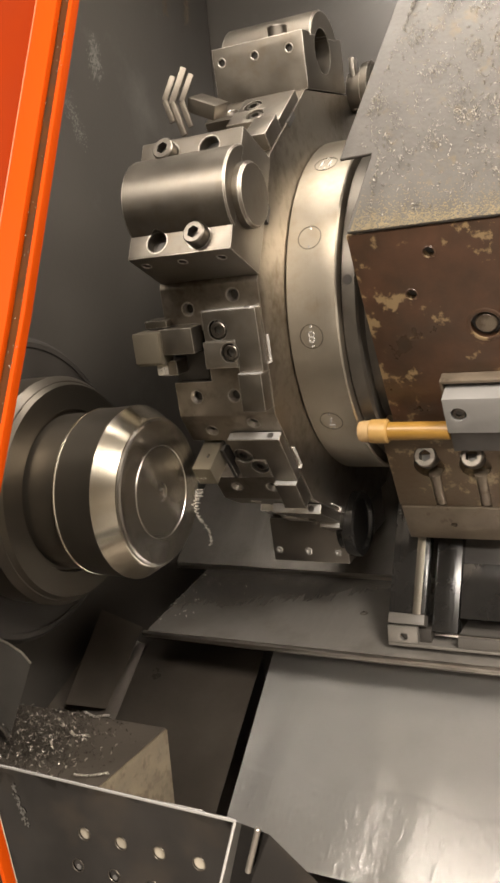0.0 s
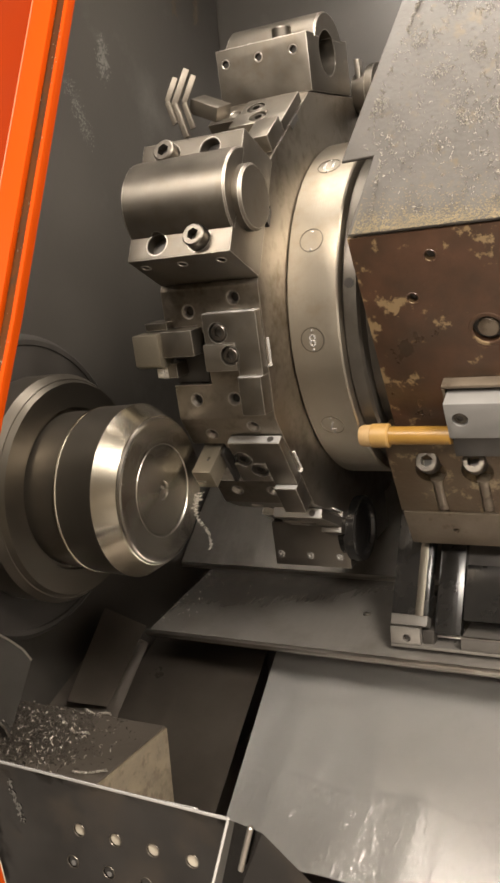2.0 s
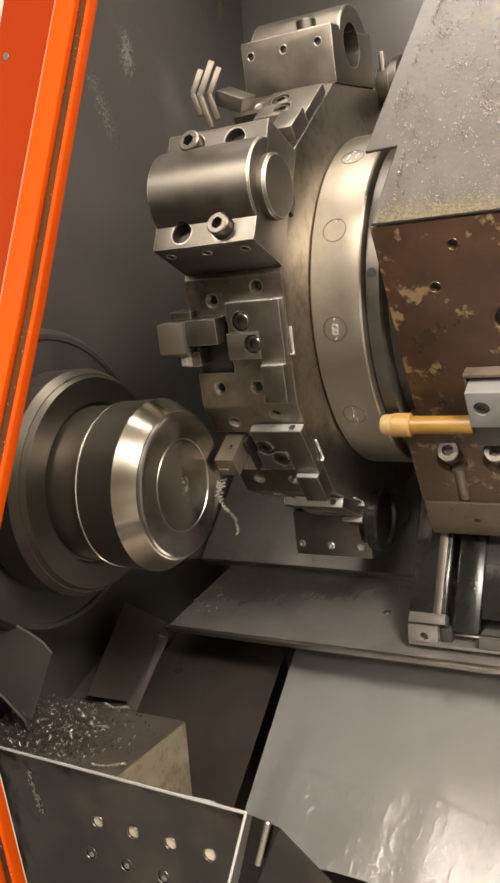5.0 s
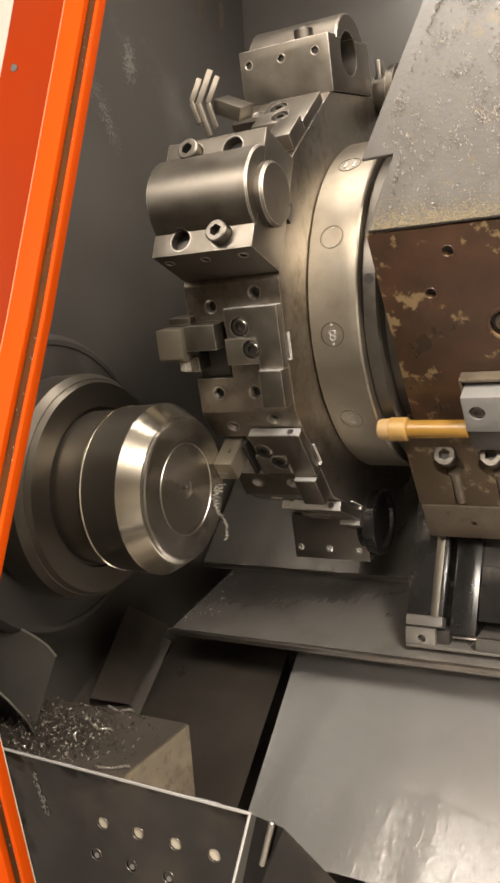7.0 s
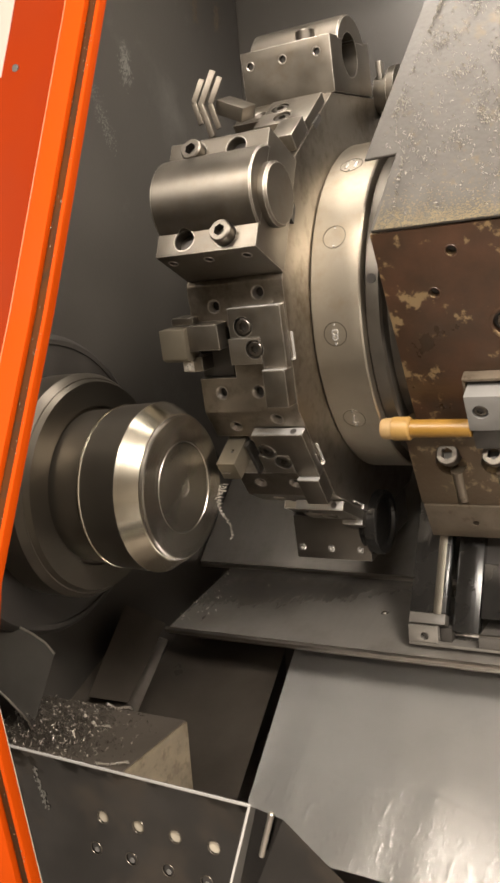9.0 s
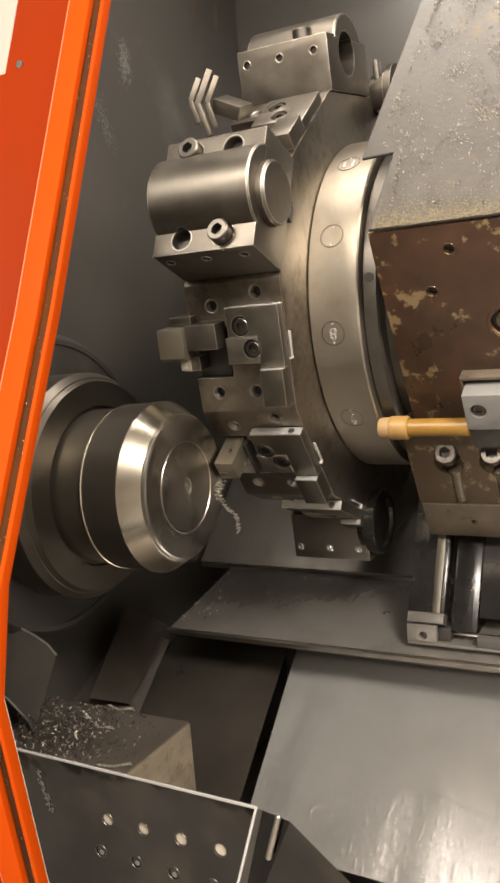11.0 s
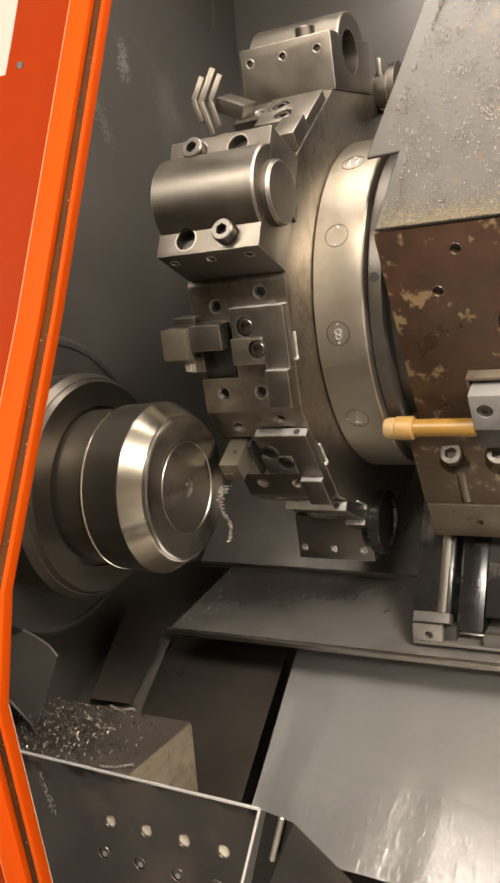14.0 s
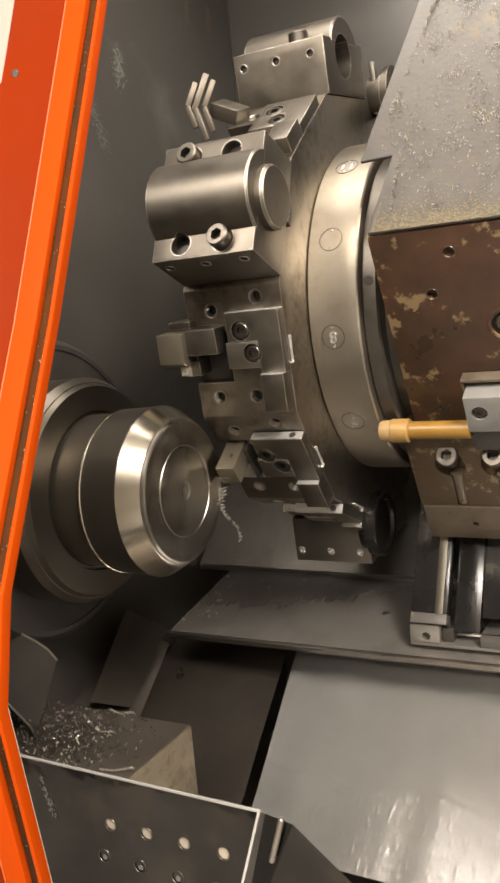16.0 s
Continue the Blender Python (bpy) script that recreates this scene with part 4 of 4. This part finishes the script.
def wire(points, r):
    c = bpy.data.curves.new("wire", "CURVE")
    c.dimensions, c.bevel_depth, c.bevel_resolution = "3D", r, 2
    s = c.splines.new("POLY")
    s.points.add(len(points) - 1)
    for p, q in zip(s.points, points):
        p.co = (*q, 1)
    ob = new("tmp_wire", c)
    me = bpy.data.meshes.new_from_object(ob.evaluated_get(bpy.context.evaluated_depsgraph_get()))
    bpy.data.objects.remove(ob)
    bm = bmesh.new()
    bm.from_mesh(me)
    return bm


part("upper_edge", wire(TOPC, 0.0012), STEEL, guard, "bright worn upper edge")
part("lower_edge", wire(LOWC, 0.0012), STEEL, guard, "bright worn lower edge")


# ---- chips ----
def chips(n, place, size, seed):
    rng = random.Random(seed)
    bm = bmesh.new()
    for _ in range(n):
        p, nrm = place(rng)
        m = Matrix.Translation(p) @ Euler((rng.uniform(0, 6.3), rng.uniform(0, 6.3), rng.uniform(0, 6.3))).to_matrix().to_4x4()
        r, w, turn = size * rng.uniform(0.5, 1.3), size * rng.uniform(0.25, 0.6), rng.uniform(1.5, 4.5)
        k, last = 7, None
        for i in range(k + 1):
            a = turn * i / k
            c = [bm.verts.new(m @ Vector((r * math.cos(a), r * math.sin(a), z + a * w * 0.4))) for z in (0, w)]
            if last:
                bm.faces.new((last[0], c[0], c[1], last[1]))
            last = c
    return bm


def on_pile(rng):
    x, y = rng.gauss(-0.125, 0.034), rng.gauss(-0.080, 0.038)
    h = 0.024 * math.exp(-((x + 0.15) / 0.045) ** 2 - ((y + 0.08) / 0.05) ** 2)
    return Vector((max(-0.19, min(-0.03, x)), max(-0.19, min(-0.015, y)), 0.818 + h * rng.random())), None


pile = thing("chip_pile", "pile of dull and bright small curled metal chips", "metal chips", kind="stuff")
part("dull_chips", chips(1900, on_pile, 0.0016, 3), DULL, pile, "dark oily chips")
part("bright_chips", chips(330, on_pile, 0.0017, 6), CHIP, pile, "bright curled chips")


SEEDS = random.Random(17)
CLUSTERS = [(SEEDS.uniform(0.178, 0.33), SEEDS.uniform(0.03, 0.30)) for _ in range(60)]


def on_cover(rng):
    c = rng.choice(CLUSTERS)
    x, w = (c[0] + rng.gauss(0, 0.006), c[1] + rng.gauss(0, 0.006)) if rng.random() < 0.62 else (rng.uniform(0.17, 0.34), 0.01 + 0.30 * rng.random())
    w = max(0.008, w)
    x = max(x, (0.192 if w < 0.082 else 0.165 + 0.215 * (w - 0.078)))
    n = Vector((0, -s60[1], s60[0]))
    return Vector((x + 0.05 * w, s60[0] * w, s60[1] * w)) + n * 0.0055, None


loose = solo("loose_chips", chips(2300, on_cover, 0.0014, 5), STREWN, "small bright chips strewn over the housing cover", "metal chips", HM, kind="stuff")
MOVED.append(loose)


def curl(points, name):
    c = bpy.data.curves.new(name, "CURVE")
    c.dimensions, c.bevel_depth, c.bevel_resolution = "3D", 0.00034, 1
    s = c.splines.new("POLY")
    s.points.add(len(points) - 1)
    for p, q in zip(s.points, points):
        p.co = (*q, 1)
    ob = new("tmp_curl", c)
    me = bpy.data.meshes.new_from_object(ob.evaluated_get(bpy.context.evaluated_depsgraph_get()))
    bpy.data.objects.remove(ob)
    me.name = name
    me.materials.clear()
    me.materials.append(CHIP)
    return me


def helix(n, r, length, seed):
    rng = random.Random(seed)
    out = []
    for i in range(n):
        a, f = i * 0.75, i / n
        q = r * (1.0 if seed != 2 else max(0.12, 1.5 - 2.2 * f))
        out.append((q * math.cos(a) + 0.014 * f + 0.003 * math.sin(f * 9 + seed) + rng.gauss(0, 0.0013), q * math.sin(a) + 0.004 * math.cos(f * 7), -length * f + rng.gauss(0, 0.0006)))
    return out


string = new("chip_string", curl(helix(150, 0.0026, 0.056, 2), "chip_string"))
for n, (a, b) in enumerate((((-0.113, -0.012), (-0.081, -0.006)), ((-0.100, -0.052), (-0.078, -0.047)), ((-0.046, -0.115), (-0.019, -0.099)), ((-0.13, -0.03), (-0.11, -0.04)))):
    lying = new("long_chip", curl([(q[0] * 0.30, q[1] * 0.30, q[2] * (math.hypot(b[0] - a[0], b[1] - a[1]) / 0.05)) for q in helix(110, 0.0036, 0.050, 11 + n)], "long_chip"))
    d = Vector((b[0] - a[0], b[1] - a[1], 0))
    lying.matrix_basis = Matrix.Translation((a[0], a[1], 0.8195)) @ (-d).to_track_quat("Z", "Y").to_matrix().to_4x4()
    tagged(lying, "long thin curled chip lying on the pan block", "metal chip", "long chips on the block")
tagged(string, "thin bright curled chip hanging from the cutting tool", "metal chip")
string.matrix_basis = pose(0.0045, 0.044, 1.046)



def on_ledge(rng):
    edge = rng.random() < 0.55
    x = -0.163 + (abs(rng.gauss(0, 0.004)) if edge else rng.expovariate(1 / 0.03))
    y = rng.uniform(0.19, 0.345)
    return Vector((x, y, 0.8315 + (y - 0.18) * 0.176)), None


solo("ledge_chips", chips(70, on_ledge, 0.0011, 8), CHIP, "few small bright chips along the ledge end", "metal chips", kind="stuff")

# ---- the door ----
door = thing("sliding_door", "glossy orange painted sliding door with a grimy edge channel", "machine door")
XDO = 0.166
EDGE = [(-0.265, 1.42), (-0.283, 1.374), (-0.3503, 1.213), (-0.4055, 1.093), (-0.4165, 1.044), (-0.4040, 0.952), (-0.3815, 0.80)]


def strip(x0, x1, front, back, bevel=0.0008):
    """A band along the door's edge, between two places in x, set back from its front."""
    a = [(y + front, z) for y, z in EDGE]
    b = [(y + back, z) for y, z in reversed(EDGE)]
    return prism(a + b, x0, x1, bevel)


part("edge_bead", strip(0.1634, XDO, -0.006, 0.0), ORANGE, door)
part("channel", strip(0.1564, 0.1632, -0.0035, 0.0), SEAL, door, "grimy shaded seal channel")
part("frame_bar", strip(0.1426, 0.1562, -0.0065, 0.0), ORANGE, door)
part("seam", strip(0.1419, 0.1428, -0.0067, -0.0040, 0.0004), SEAM, door, "rubbed seam beside the panel, its highlight painted lighter")
part("panel", strip(-0.30, 0.1424, -0.0045, 0.0), PANEL_ORANGE, door, "darker orange inner panel")
specks = bmesh.new()
rng = random.Random(31)
for n in range(240):
    z = 0.82 + 0.58 * rng.random() ** 1.6
    i = [j for j in range(len(EDGE) - 1) if EDGE[j + 1][1] <= z <= EDGE[j][1]][0]
    (ya, za), (yb, zb) = EDGE[i], EDGE[i + 1]
    way = Vector((0, yb - ya, zb - za)).normalized()
    p = Vector((rng.uniform(0.1568, 0.1656), ya + (yb - ya) * (z - za) / (zb - za), z))
    r = rng.uniform(0.0002, 0.00045)
    p.y -= (0.0037 if p.x < 0.1633 else 0.0062) + 2e-6 * n
    k = rng.randint(5, 7)
    specks.faces.new([specks.verts.new(p + Vector((1, 0, 0)) * r * math.cos(6.283 * q / k) + way * r * rng.uniform(0.7, 1.5) * math.sin(6.283 * q / k)) for q in range(k)])
part("grime_specks", specks, OLIVE, door, "dried grime specks along the door edge")
# Unseen; added so that the work's bevel mirrors cream instead of orange.
part("inner_skin", strip(-0.30, 0.163, 0.0005, 0.003), CREAM, door, "unseen inner skin, cream for the reflections in the work")
EDGE[:] = [(-0.265, 1.42), (-0.283, 1.374), (-0.2950, 1.344)]
part("sticker", strip(-0.30, 0.1025, -0.0052, -0.0047, 0.0), WHITE, door, "pale sticker on the door panel")
part("rivet", rod(0.0022, -0.0012, 0.0, 16, 0.0003), BLACK, door, "dark rivet", pose(0.1125, -0.2985, 1.347, 0, 0, 90))


# ---- what moves ----
def motions():
    def shift(dx, du):
        return Matrix.Translation((dx, du * math.cos(SLANT), du * math.sin(SLANT)))
    for ob in MOVED:
        rest = ob.matrix_basis.copy()
        walk(ob, [(t, shift(dx, du) @ rest) for t, dx, du in TRAVEL])
    for ob in SADDLE:
        rest = ob.matrix_basis.copy()
        walk(ob, [(t, shift(dx, 0) @ rest) for t, dx, du in TRAVEL])
    for ob in SPUN:
        walk(ob, [(i / 30, SP @ pose(0, 0, 0, -77 * i, 0, 0)) for i in range(481)])
    rng = random.Random(9)
    rest = string.matrix_basis.copy()
    rows = []
    for i in range(81):
        t = i * 0.2
        dx = np.interp(t, [r[0] for r in TRAVEL], [r[1] for r in TRAVEL])
        du = np.interp(t, [r[0] for r in TRAVEL], [r[2] for r in TRAVEL])
        rows.append((t, shift(dx, du) @ rest @ pose(0, 0, 0, rng.uniform(-7, 7), rng.uniform(-7, 7), rng.uniform(-25, 25))))
    walk(string, rows)


motions()
